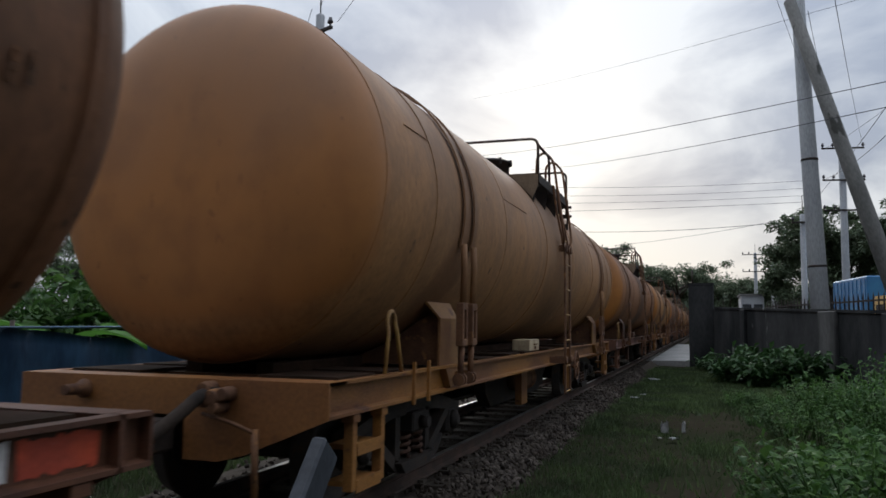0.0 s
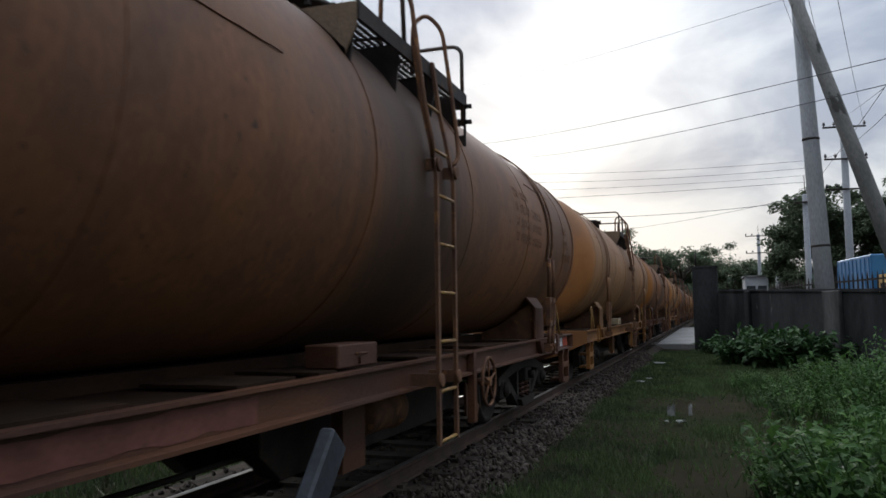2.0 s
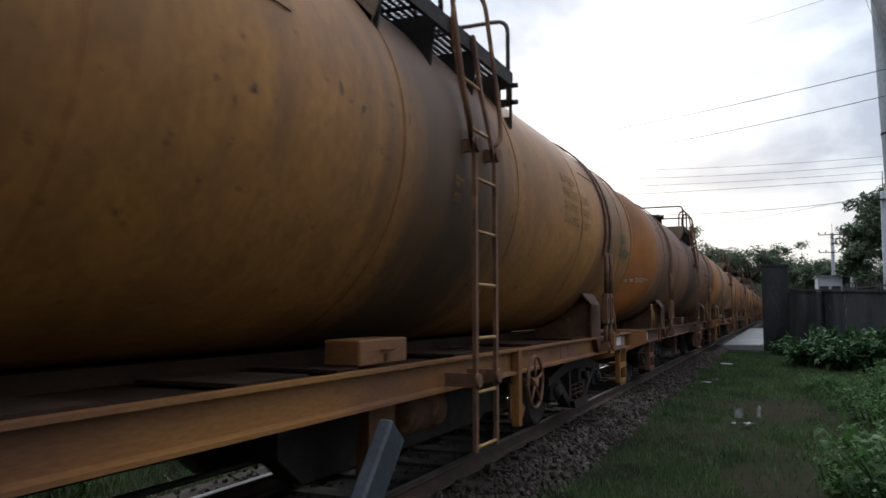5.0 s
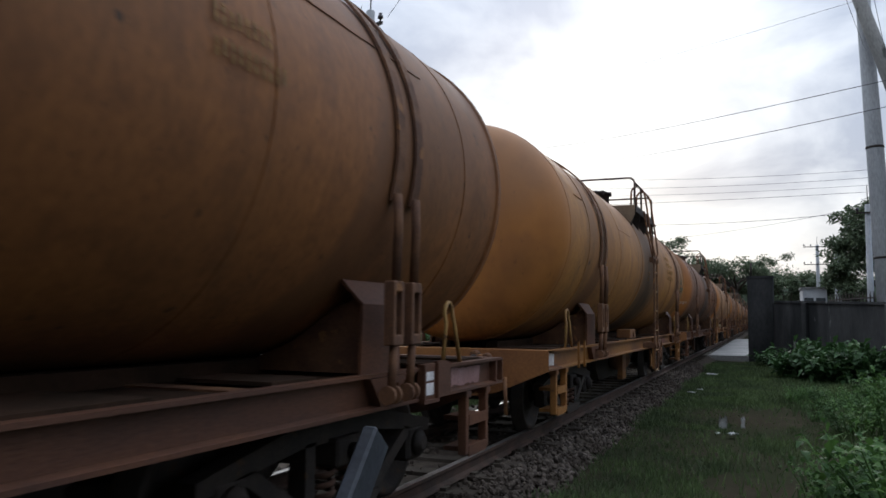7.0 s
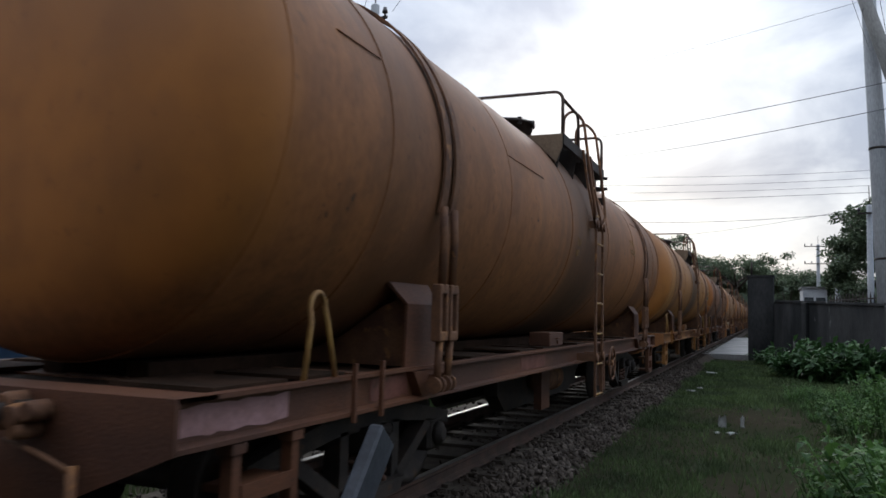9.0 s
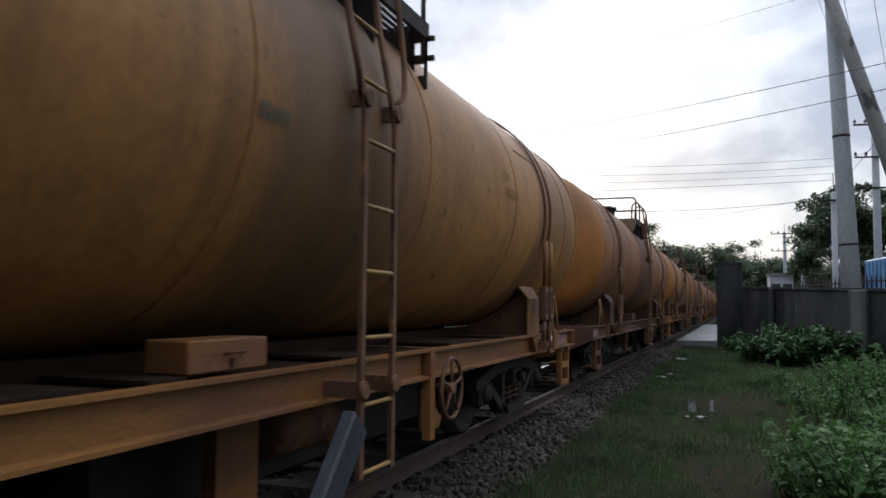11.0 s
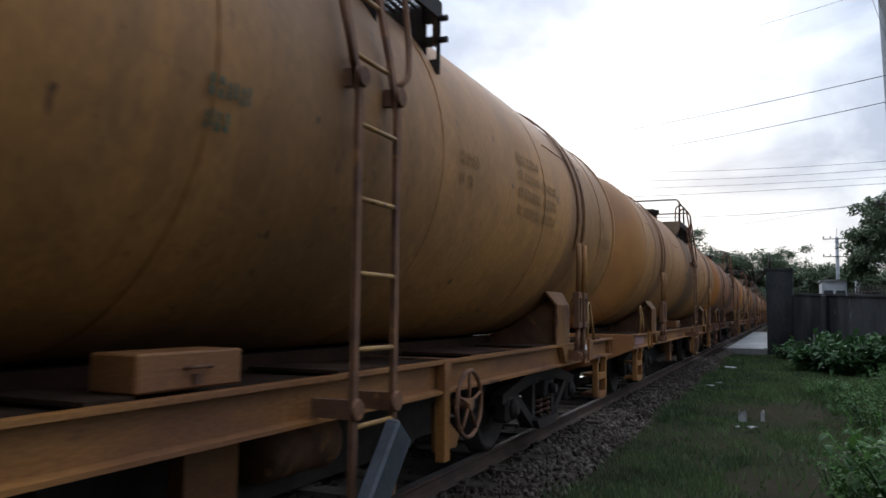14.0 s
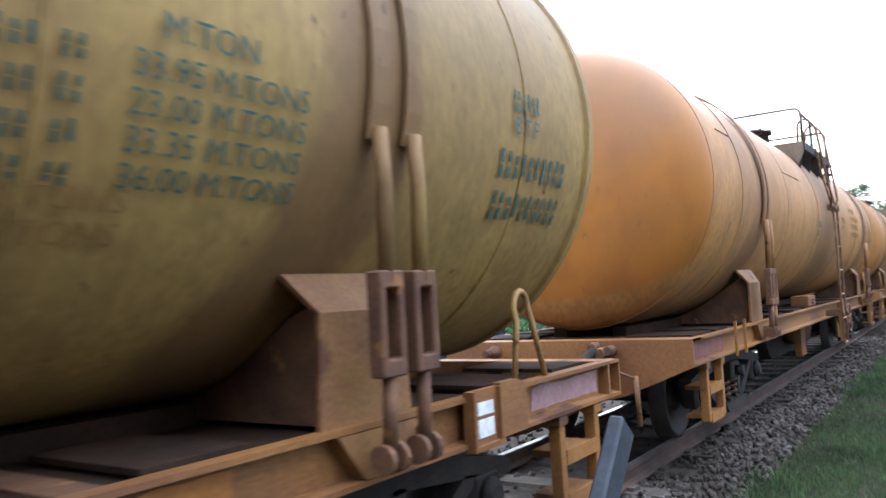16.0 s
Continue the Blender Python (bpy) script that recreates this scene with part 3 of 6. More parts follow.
def end_plate(side):
    return lambda bm: prism(bm, [(HW * side, FT - 0.001), (HW * side, FB + 0.001), (HW * side - 0.065 * side, FB + 0.001), (HW * side - 0.065 * side, FT - 0.001)], "y", LW + 0.001, LW + 0.013)


def step_stile(yy):
    def make(bm):
        box(bm, HW - 0.075, yy, 0.58, HW - 0.015, yy + 0.055, FB + 0.01)
        box(bm, HW - 0.085, yy - 0.015, FB - 0.05, HW - 0.005, yy + 0.075, FB - 0.005)
        chamfer(bm, 0.004)
    return make


def step_tread(y, z):
    def make(bm):
        box(bm, HW - 0.20, y + 0.057, z, HW - 0.015, y + 0.398, z + 0.03)
        box(bm, HW - 0.022, y + 0.057, z - 0.03, HW - 0.012, y + 0.398, z + 0.04)
    return make


def loop_handle(y, dy):
    def make(bm):
        pts = [(HW - 0.05, y, FT - 0.01), (HW - 0.05, y + 0.05, 1.46)]
        for k in range(9):
            a = math.pi - k / 8 * math.pi
            pts.append((HW - 0.06, y + 0.115 + math.cos(a) * 0.065, 1.52 + math.sin(a) * 0.075))
        pts += [(HW - 0.05, y + 0.19, 1.46), (HW - 0.04, y + dy, FT - 0.01)]
        tube(bm, pts, 0.014, 8)
    return make


def bracket_bar(y):
    def make(bm):
        box(bm, HW + 0.001, y, FB - 0.03, HW + 0.022, y + 0.022, FT + 0.06)
    return make


def coupler(y, s):
    def make(bm):
        box(bm, -0.09, y, 0.80, 0.09, y + s * 0.42, 0.98)
        box(bm, -0.15, y + s * 0.42, 0.77, 0.15, y + s * 0.62, 1.01)
        box(bm, 0.04, y + s * 0.60, 0.80, 0.16, y + s * 0.70, 0.98)
        chamfer(bm, 0.02)
    return make


def hose(y, s):
    def make(bm):
        tube(bm, bend([(0.34, y, 1.12), (0.33, y + s * 0.10, 1.13), (0.26, y + s * 0.30, 0.98), (0.12, y + s * 0.50, 0.80), (0.02, y + s * 0.66, 0.74)], 0.15, 5), 0.036, 10)
        lathe(bm, [(-0.05, 0.05), (0.05, 0.05)], 10, "y", (0.34, y + s * 0.02, 1.12))
    return make


def cut_lever(bm):
    tube(bm, bend([(0.30, -0.06, 1.02), (0.50, -0.07, 0.98), (0.62, -0.05, 0.93)], 0.05, 4), 0.012, 6)
    tube(bm, bend([(0.62, -0.045, 0.95), (0.63, -0.045, 0.60)], 0.05, 3), 0.02, 6)


def coupling_gear(bm):
    for k, (x, z, r) in enumerate(((0.32, 1.15, 0.045), (0.38, 1.11, 0.05), (0.44, 1.13, 0.04), (0.40, 1.06, 0.035), (0.30, 1.08, 0.03))):
        lathe(bm, [(-0.10 - 0.02 * (k % 2), r * 0.8), (-0.06, r), (0.0, r)], 10, "y", (x, 0, z))


def buffer_pin(bm):
    lathe(bm, [(-0.16, 0.03), (-0.03, 0.035), (-0.02, 0.055), (0.0, 0.055)], 14, "y", (-0.55, 0, 1.12))


def wheel(bm):
    r = AXLE_R
    lathe(bm, [(-0.065, 0.09), (-0.06, 0.13), (-0.025, 0.15), (-0.02, r - 0.09), (-0.045, r - 0.06), (-0.045, r + 0.025), (-0.025, r + 0.027), (-0.012, r), (0.075, r - 0.006), (0.08, r - 0.05), (0.03, r - 0.085), (0.015, 0.16), (0.06, 0.13), (0.065, 0.09)], 40, "x")


def axle(bm):
    lathe(bm, [(-0.78, 0.05), (-0.60, 0.055), (-0.58, 0.075), (0.58, 0.075), (0.60, 0.055), (0.78, 0.05)], 16, "x")
    # bolt ring that shows the turn
    for s in (-1, 1):
        for k in range(3):
            a = k * math.tau / 3
            box(bm, s * 0.78 - 0.012, 0.03 * math.cos(a) - 0.01, 0.03 * math.sin(a) - 0.01, s * 0.78 + 0.012, 0.03 * math.cos(a) + 0.01, 0.03 * math.sin(a) + 0.01)


def bogie_side(yc, side):
    """Cast side frame with two windows and a deep spring seat."""
    def make(bm):
        x0, x1 = 0.66 * side, 0.76 * side
        wb = 0.95
        z = RT + AXLE_R
        prism(bm, [(yc - wb - 0.22, z + 0.13), (yc - wb + 0.15, z + 0.20), (yc - 0.45, z + 0.26), (yc + 0.45, z + 0.26), (yc + wb - 0.15, z + 0.20), (yc + wb + 0.22, z + 0.13),
                   (yc + wb + 0.22, z + 0.05), (yc + wb - 0.12, z + 0.10), (yc + 0.40, z + 0.15), (yc - 0.40, z + 0.15), (yc - wb + 0.12, z + 0.10), (yc - wb - 0.22, z + 0.05)], "x", x0, x1)
        for s in (-1, 1):
            prism(bm, [(yc + s * (wb - 0.16), z + 0.12), (yc + s * (wb - 0.04), z + 0.10), (yc + s * 0.34, z - 0.24), (yc + s * 0.20, z - 0.22)], "x", x0, x1)
            prism(bm, [(yc + s * 0.36, z + 0.17), (yc + s * 0.27, z + 0.17), (yc + s * 0.27, z - 0.20), (yc + s * 0.36, z - 0.20)], "x", x0, x1)
        prism(bm, [(yc - 0.36, z - 0.17), (yc + 0.36, z - 0.17), (yc + 0.28, z - 0.25), (yc - 0.28, z - 0.25)], "x", x0 - 0.04 * side, x1 + 0.05 * side)
    return make


def bogie_bolster(yc):
    def make(bm):
        box(bm, -0.82, yc - 0.15, RT + AXLE_R + 0.02, 0.82, yc + 0.15, RT + AXLE_R + 0.17)
        box(bm, -0.3, yc - 0.2, RT + AXLE_R + 0.17, 0.3, yc + 0.2, 0.95)
        chamfer(bm, 0.015)
        for s in (-1, 1):
            lathe(bm, [(0, 0.05), (0.07, 0.045)], 10, "x", (s * 0.82 if s > 0 else -0.89, yc, RT + AXLE_R + 0.09))
    return make


def coil_spring(x, y):
    def make(bm):
        pts = [(x + 0.055 * math.cos(a), y + 0.055 * math.sin(a), RT + AXLE_R - 0.165 + a * 0.0084) for a in [k * math.tau / 10 for k in range(36)]]
        tube(bm, pts, 0.016, 6)
    return make


def axle_box(x, y, side):
    def make(bm):
        z = RT + AXLE_R
        box(bm, x - 0.07, y - 0.12, z - 0.11, x + 0.07, y + 0.12, z + 0.11)
        chamfer(bm, 0.025)
        lathe(bm, [(0.06 * side, 0.085), (0.10 * side, 0.08), (0.115 * side, 0.05), (0.125 * side, 0.045)], 16, "x", (x, y, z))
    return make


def brake_block(x, y):
    def make(bm):
        prism(bm, [(y - 0.03, 0.50), (y + 0.03, 0.50), (y + 0.035, 0.86), (y - 0.035, 0.86)], "x", x - 0.05, x + 0.05)
    return make


def ladder_stile(y):
    def make(bm):
        x, w = LADX, 0.020
        line = [(x, 0.66), (x, 2.42), (x - 0.04, 2.66), (x - 0.10, 2.95), (x - 0.15, 3.32)]
        prism(bm, [(a - 0.012, z) for a, z in line] + [(a + 0.012, z) for a, z in line[::-1]], "y", y - w, y + w)
    return make


def ladder_rung(z, x):
    def make(bm):
        tube(bm, [(x, LAD0 + 0.021, z), (x, LAD1 - 0.021, z)], 0.012, 8)
    return make


def ladder_bracket(y, z, x_in):
    def make(bm):
        box(bm, x_in, y - 0.02, z - 0.04, LADX - 0.013, y + 0.02, z + 0.04)
        lathe(bm, [(LADX + 0.013, 0.05), (LADX + 0.03, 0.042)], 12, "x", (0, y, z))
    return make


def grab_rail(y, s):
    """Bent pipe beside the ladder's head, from its knee up over the walkway."""
    def make(bm):
        tube(bm, bend([(LADX - 0.02, y - s * 0.02, 2.55), (LADX + 0.01, y - s * 0.10, 2.62), (LADX - 0.02, y - s * 0.15, 2.85), (LADX - 0.12, y - s * 0.14, 3.62), (LADX - 0.24, y - s * 0.12, 3.74), (LADX - 0.34, y - s * 0.12, 3.68), (LADX - 0.35, y - s * 0.12, 3.30)], 0.09, 4), 0.016, 8)
    return make


PY0, PY1, PZ, PX = 5.33, 7.42, 3.30, 1.05


def walkway(bm):
    """Tread plate pierced with rows of holes, with a rim."""
    x0, x1 = 0.40, PX - 0.02
    ny, nx = 48, 13
    dy, dx = (PY1 - PY0 - 0.04) / ny, (x1 - x0) / nx
    for j in range(ny):
        for i in range(nx):
            xa, ya = x0 + i * dx, PY0 + 0.02 + j * dy
            xb, yb = xa + dx, ya + dy
            solid = (j % 12 == 0)
            o = [bm.verts.new((xa, ya, PZ)), bm.verts.new((xb, ya, PZ)), bm.verts.new((xb, yb, PZ)), bm.verts.new((xa, yb, PZ))]
            if solid:
                bm.faces.new(o)
                continue
            c, r = Vector(((xa + xb) / 2, (ya + yb) / 2, PZ)), 0.30
            h = [bm.verts.new(c + Vector((sx * dx * r, sy * dy * r, 0))) for sx, sy in ((-1, -1), (1, -1), (1, 1), (-1, 1))]
            for k in range(4):
                bm.faces.new((o[k], o[(k + 1) % 4], h[(k + 1) % 4], h[k]))
    bmesh.ops.remove_doubles(bm, verts=bm.verts, dist=1e-4)
    r = bmesh.ops.extrude_face_region(bm, geom=list(bm.faces))
    bmesh.ops.translate(bm, verts=[v for v in r["geom"] if isinstance(v, bmesh.types.BMVert)], vec=(0, 0, -0.006))
    bmesh.ops.recalc_face_normals(bm, faces=bm.faces)
    box(bm, PX - 0.02, PY0, PZ - 0.09, PX - 0.008, PY1, PZ + 0.015)
    for y in (PY0, PY1 - 0.012):
        box(bm, 0.40, y, PZ - 0.05, PX - 0.02, y + 0.012, PZ + 0.012)


def walkway_bracket(y, holes):
    """Gusset below the walkway; the end one is pierced by two square holes."""
    def make(bm):
        zs = [(PX - 0.03, PZ - 0.01), (PX - 0.03, PZ - 0.30), (PX - 0.10, PZ - 0.40), (0.955, 2.98), (0.80, 3.18), (0.66, 3.29)]
        if not holes:
            prism(bm, [(PX - 0.05, PZ - 0.01), (PX - 0.05, PZ - 0.12), (0.97, 2.95), (0.80, 3.18), (0.66, 3.29)], "y", y, y + 0.015)
            return
        for a, b in ((PZ - 0.42, PZ - 0.33), (PZ - 0.25, PZ - 0.19), (PZ - 0.11, PZ - 0.01)):
            box(bm, PX - 0.13, y, a, PX - 0.01, y + 0.015, b)
        box(bm, PX - 0.13, y, PZ - 0.40, PX - 0.10, y + 0.015, PZ - 0.01)
        box(bm, PX - 0.03, y, PZ - 0.33, PX - 0.01, y + 0.015, PZ - 0.01)
        prism(bm, [(PX - 0.13, PZ - 0.01), (PX - 0.13, PZ - 0.40), (0.84, 3.12), (0.66, 3.29)], "y", y, y + 0.015)
        for z in (PZ - 0.09, PZ - 0.22):
            lathe(bm, [(0, 0.02), (0.05, 0.02)], 8, "x", (PX - 0.01, y, z))
    return make


def walkway_end(bm):
    """Upright plate closing the walkway's near end."""
    prism(bm, [(0.47, PZ + 0.012), (PX - 0.021, PZ + 0.012), (PX - 0.021, PZ - 0.13), (PX - 0.10, PZ - 0.30), (0.965, 3.03), (0.80, 3.20), (0.62, 3.355)], "y", PY0 - 0.014, PY0 - 0.001)


def rail_rear(bm):
    tube(bm, bend([(PX - 0.03, PY0 + 0.03, PZ - 0.05), (PX - 0.03, PY0 + 0.03, 3.75), (-(PX - 0.03), PY0 + 0.03, 3.75), (-(PX - 0.03), PY0 + 0.03, PZ - 0.05)], 0.10, 5), 0.017, 8)


def rail_side(bm):
    tube(bm, bend([(PX - 0.03, PY0 + 0.05, 3.67), (PX - 0.03, PY0 + 0.72, 3.67), (PX - 0.03, PY0 + 0.76, PZ - 0.05)], 0.10, 5), 0.017, 8)


def rail_front(bm):
    tube(bm, bend([(PX - 0.03, PY1 - 0.05, PZ - 0.25), (PX - 0.03, PY1 - 0.05, 3.72), (-(PX - 0.03), PY1 - 0.05, 3.72), (-(PX - 0.03), PY1 - 0.05, PZ - 0.05)], 0.10, 5), 0.017, 8)


def hatch(bm):
    lathe(bm, [(3.44, 0.27), (3.60, 0.27), (3.60, 0.31), (3.63, 0.31), (3.635, 0.29), (3.655, 0.24), (3.665, 0.0)], 32, "z", (0.22, 6.05, 0))
    for k in range(8):
        a = k * math.tau / 8
        box(bm, 0.22 + 0.29 * math.cos(a) - 0.02, 6.05 + 0.29 * math.sin(a) - 0.02, 3.57, 0.22 + 0.29 * math.cos(a) + 0.02, 6.05 + 0.29 * math.sin(a) + 0.02, 3.65)


def valve(y):
    def make(bm):
        lathe(bm, [(3.44, 0.08), (3.55, 0.08), (3.55, 0.12), (3.575, 0.12), (3.58, 0.05), (3.62, 0.05), (3.63, 0.0)], 16, "z", (0.20, y, 0))
    return make


def tool_box(bm):
    box(bm, 0.74, 5.24, FT + 0.012, 0.95, 5.77, FT + 0.145)
    chamfer(bm, 0.008)


def box_latch(bm):
    tube(bm, bend([(0.952, 5.46, FT + 0.085), (0.972, 5.46, FT + 0.09), (0.972, 5.58, FT + 0.09), (0.952, 5.58, FT + 0.085)], 0.02, 3), 0.007, 6)
    box(bm, 0.95, 5.50, FT + 0.03, 0.964, 5.535, FT + 0.065)


def hand_wheel(bm):
    c, r = Vector((HW + 0.07, 7.77, 0.935)), 0.20
    tube(bm, [c + Vector((0, r * math.cos(k * math.tau / 24), r * math.sin(k * math.tau / 24))) for k in range(24)], 0.014, 8, closed=True)
    for k in range(5):
        a = k * math.tau / 5 + 0.3
        tube(bm, [c, c + Vector((0, r * math.cos(a), r * math.sin(a)))], 0.011, 6)
    lathe(bm, [(-0.14, 0.025), (0.02, 0.04)], 10, "x", c)


def brake_post(bm):
    prism(bm, [(7.53, 0.62), (7.61, 0.62), (7.61, FT - 0.004), (7.53, FT - 0.004)], "x", HW - 0.045, HW + 0.012)
    prism(bm, [(7.58, FB - 0.06), (7.98, FB - 0.30), (7.93, 0.64), (7.60, 0.66)], "x", HW - 0.10, HW - 0.08)


def brake_cylinder(bm):
    lathe(bm, [(6.40, 0.05), (6.42, 0.14), (6.47, 0.15), (6.95, 0.15), (6.97, 0.165), (7.01, 0.165), (7.03, 0.08), (7.17, 0.05)], 24, "y", (0.50, 0, 0.80))


def air_tank(bm):
    lathe(bm, [(3.90, 0.0), (3.95, 0.15), (4.02, 0.18), (4.78, 0.18), (4.85, 0.15), (4.90, 0.0)], 24, "y", (-0.48, 0, 0.79))


def under_panel(y0, y1, x, z0):
    """Hanger plate folded back at both edges."""
    return lambda bm: prism(bm, [(x + 0.03, y0), (x + 0.03, y1), (x - 0.05, y1), (x - 0.05, y1 - 0.02), (x + 0.01, y1 - 0.02), (x + 0.01, y0 + 0.02), (x - 0.05, y0 + 0.02), (x - 0.05, y0)], "z", z0, FB + 0.02)


def brake_rod(x):
    return lambda bm: tube(bm, [(x, 2.9, 0.68), (x, 9.4, 0.65)], 0.018, 6)


def label_holder(bm):
    x = HW + 0.006
    box(bm, x - 0.02, 10.93, FB - 0.015, x + 0.008, 11.15, FT + 0.02)
    for a in ((10.93, 10.95), (11.13, 11.15)):
        box(bm, x + 0.008, a[0], FB - 0.015, x + 0.03, a[1], FT + 0.02)
    box(bm, x + 0.008, 10.95, FB - 0.015, x + 0.03, 11.13, FB + 0.005)
    prism(bm, [(11.16, FB + 0.005), (11.38, FB + 0.005), (11.38, FT + 0.01), (11.30, FT + 0.03), (11.16, FT + 0.03)], "x", x - 0.02, x + 0.012)


def label_card(z0, z1):
    def make(bm):
        box(bm, HW + 0.0145, 10.985, z0, HW + 0.018, 11.10, z1)
    return make


def paint_patch(y0, y1, seed, ragged=0.01):
    """A brushed patch of paint lying on the sole bar's web."""
    def make(bm):
        rnd = random.Random(seed)
        n = 12
        x = HW - 0.050
        top = [(y0 + (y1 - y0) * i / n, FT - 0.030 - rnd.random() * ragged) for i in range(n + 1)]
        bot = [(y0 + (y1 - y0) * i / n + rnd.uniform(-1, 1) * ragged, FB + 0.030 + rnd.random() * ragged) for i in range(n + 1)]
        prism(bm, bot + top[::-1], "x", x - 0.001, x + 0.0015)
    return make


def stencil(rows, y, z, size, tilt=0.0):
    """Rows of stencilled strokes laid on the barrel's side; each item is (column, row, width, height) in letter units."""
    def make(bm):
        for c, r, w, h in rows:
            n = 3
            for k in range(n):
                v = []
                for (du, dv) in ((0, 0), (w, 0), (w, 1), (0, 1)):
                    hh = (k + (dv if dv else 0)) / n
                    zz = z - (r + h * hh) * size
                    yy = y + (c + du) * size
                    s = max(-0.999, min(0.999, (zz - TZ) / (TR + 0.006)))
                    v.append(bm.verts.new(((TR + 0.006 + 0.004) * math.cos(math.asin(s)), yy, zz)))
                bm.faces.new(v)
        bmesh.ops.recalc_face_normals(bm, faces=bm.faces)
        bmesh.ops.solidify(bm, geom=list(bm.faces), thickness=0.002)
    return make


def chalk_scrawl(x0, x1, z, h, seed):
    """A line of chalked figures, not legible, on the dished rear end: short bars that follow the dish."""
    def depth(x, zz):
        q = min(0.999, math.hypot(x, zz - TZ) / TR)
        return Y0 + 0.04 - 0.38 * math.cos(math.asin(q ** (1 / 0.60))) ** 0.75 - 0.004

    def make(bm):
        rng = random.Random(seed)
        x = x0
        while x < x1:
            w = rng.uniform(0.5, 0.85) * h
            for u, v0, v1 in ((0.0, rng.uniform(0, 0.4), 1.0), (0.8, 0.0, rng.uniform(0.5, 1.0))):
                xa, xb = x + u * w, x + (u + 0.22) * w
                za, zb = z + v0 * h, z + v1 * h
                bm.faces.new([bm.verts.new((px_, depth(px_, pz_), pz_)) for px_, pz_ in ((xa, za), (xb, za), (xb, zb), (xa, zb))])
            for v in (rng.uniform(0.0, 0.2), rng.uniform(0.45, 0.85)):
                za, zb = z + v * h, z + (v + 0.16) * h
                bm.faces.new([bm.verts.new((px_, depth(px_, pz_), pz_)) for px_, pz_ in ((x, za), (x + w, za), (x + w, zb), (x, zb))])
            x += w + rng.choice((0.25, 0.3, 0.7)) * h
        bmesh.ops.recalc_face_normals(bm, faces=bm.faces)
        bmesh.ops.solidify(bm, geom=list(bm.faces), thickness=0.0015)
    return make


def lettering(words, y, z, size):
    """Words in the built-in font, wrapped onto the barrel's side."""
    def make(bm):
        cu = bpy.data.curves.new("lettering", "FONT")
        cu.body, cu.size, cu.space_line, cu.resolution_u = words, size, 0.95, 2
        ob = new("lettering", cu)
        me = bpy.data.meshes.new_from_object(ob)
        bpy.data.objects.remove(ob)
        bpy.data.curves.remove(cu)
        bm.from_mesh(me)
        bpy.data.meshes.remove(me)
        bmesh.ops.subdivide_edges(bm, edges=[e for e in bm.edges if e.calc_length() > 0.06], cuts=2)
        bmesh.ops.triangulate(bm, faces=bm.faces)
        for v in bm.verts:
            u, w = v.co.x, v.co.y
            a = math.asin(max(-1, min(1, (z - TZ) / TR))) + w / TR
            r = TR + 0.012
            v.co = (r * math.cos(a), y + u, TZ + r * math.sin(a))
    return make


def bar_rows(spec):
    """Unreadable writing: broken upright bars. spec: rows of letter widths, 0 is a gap."""
    res = []
    for r, row in enumerate(spec):
        c = 0.0
        for k, w in enumerate(row):
            if w > 0:
                lift = 0.05 * ((k * 7 + r * 3) % 4)
                res.append((c + 0.02, r * 1.4 + lift, w * 0.20, 0.46 - lift))
                res.append((c + 0.02, r * 1.4 + 0.53, w * 0.20, 0.42 - 0.3 * lift))
                res.append((c + w * 0.58, r * 1.4 + 0.04, w * 0.20, 0.36 + lift))
                res.append((c + w * 0.56, r * 1.4 + 0.56, w * 0.22, 0.38 - lift))
            c += w + 0.12 if w else 0.6
    return res


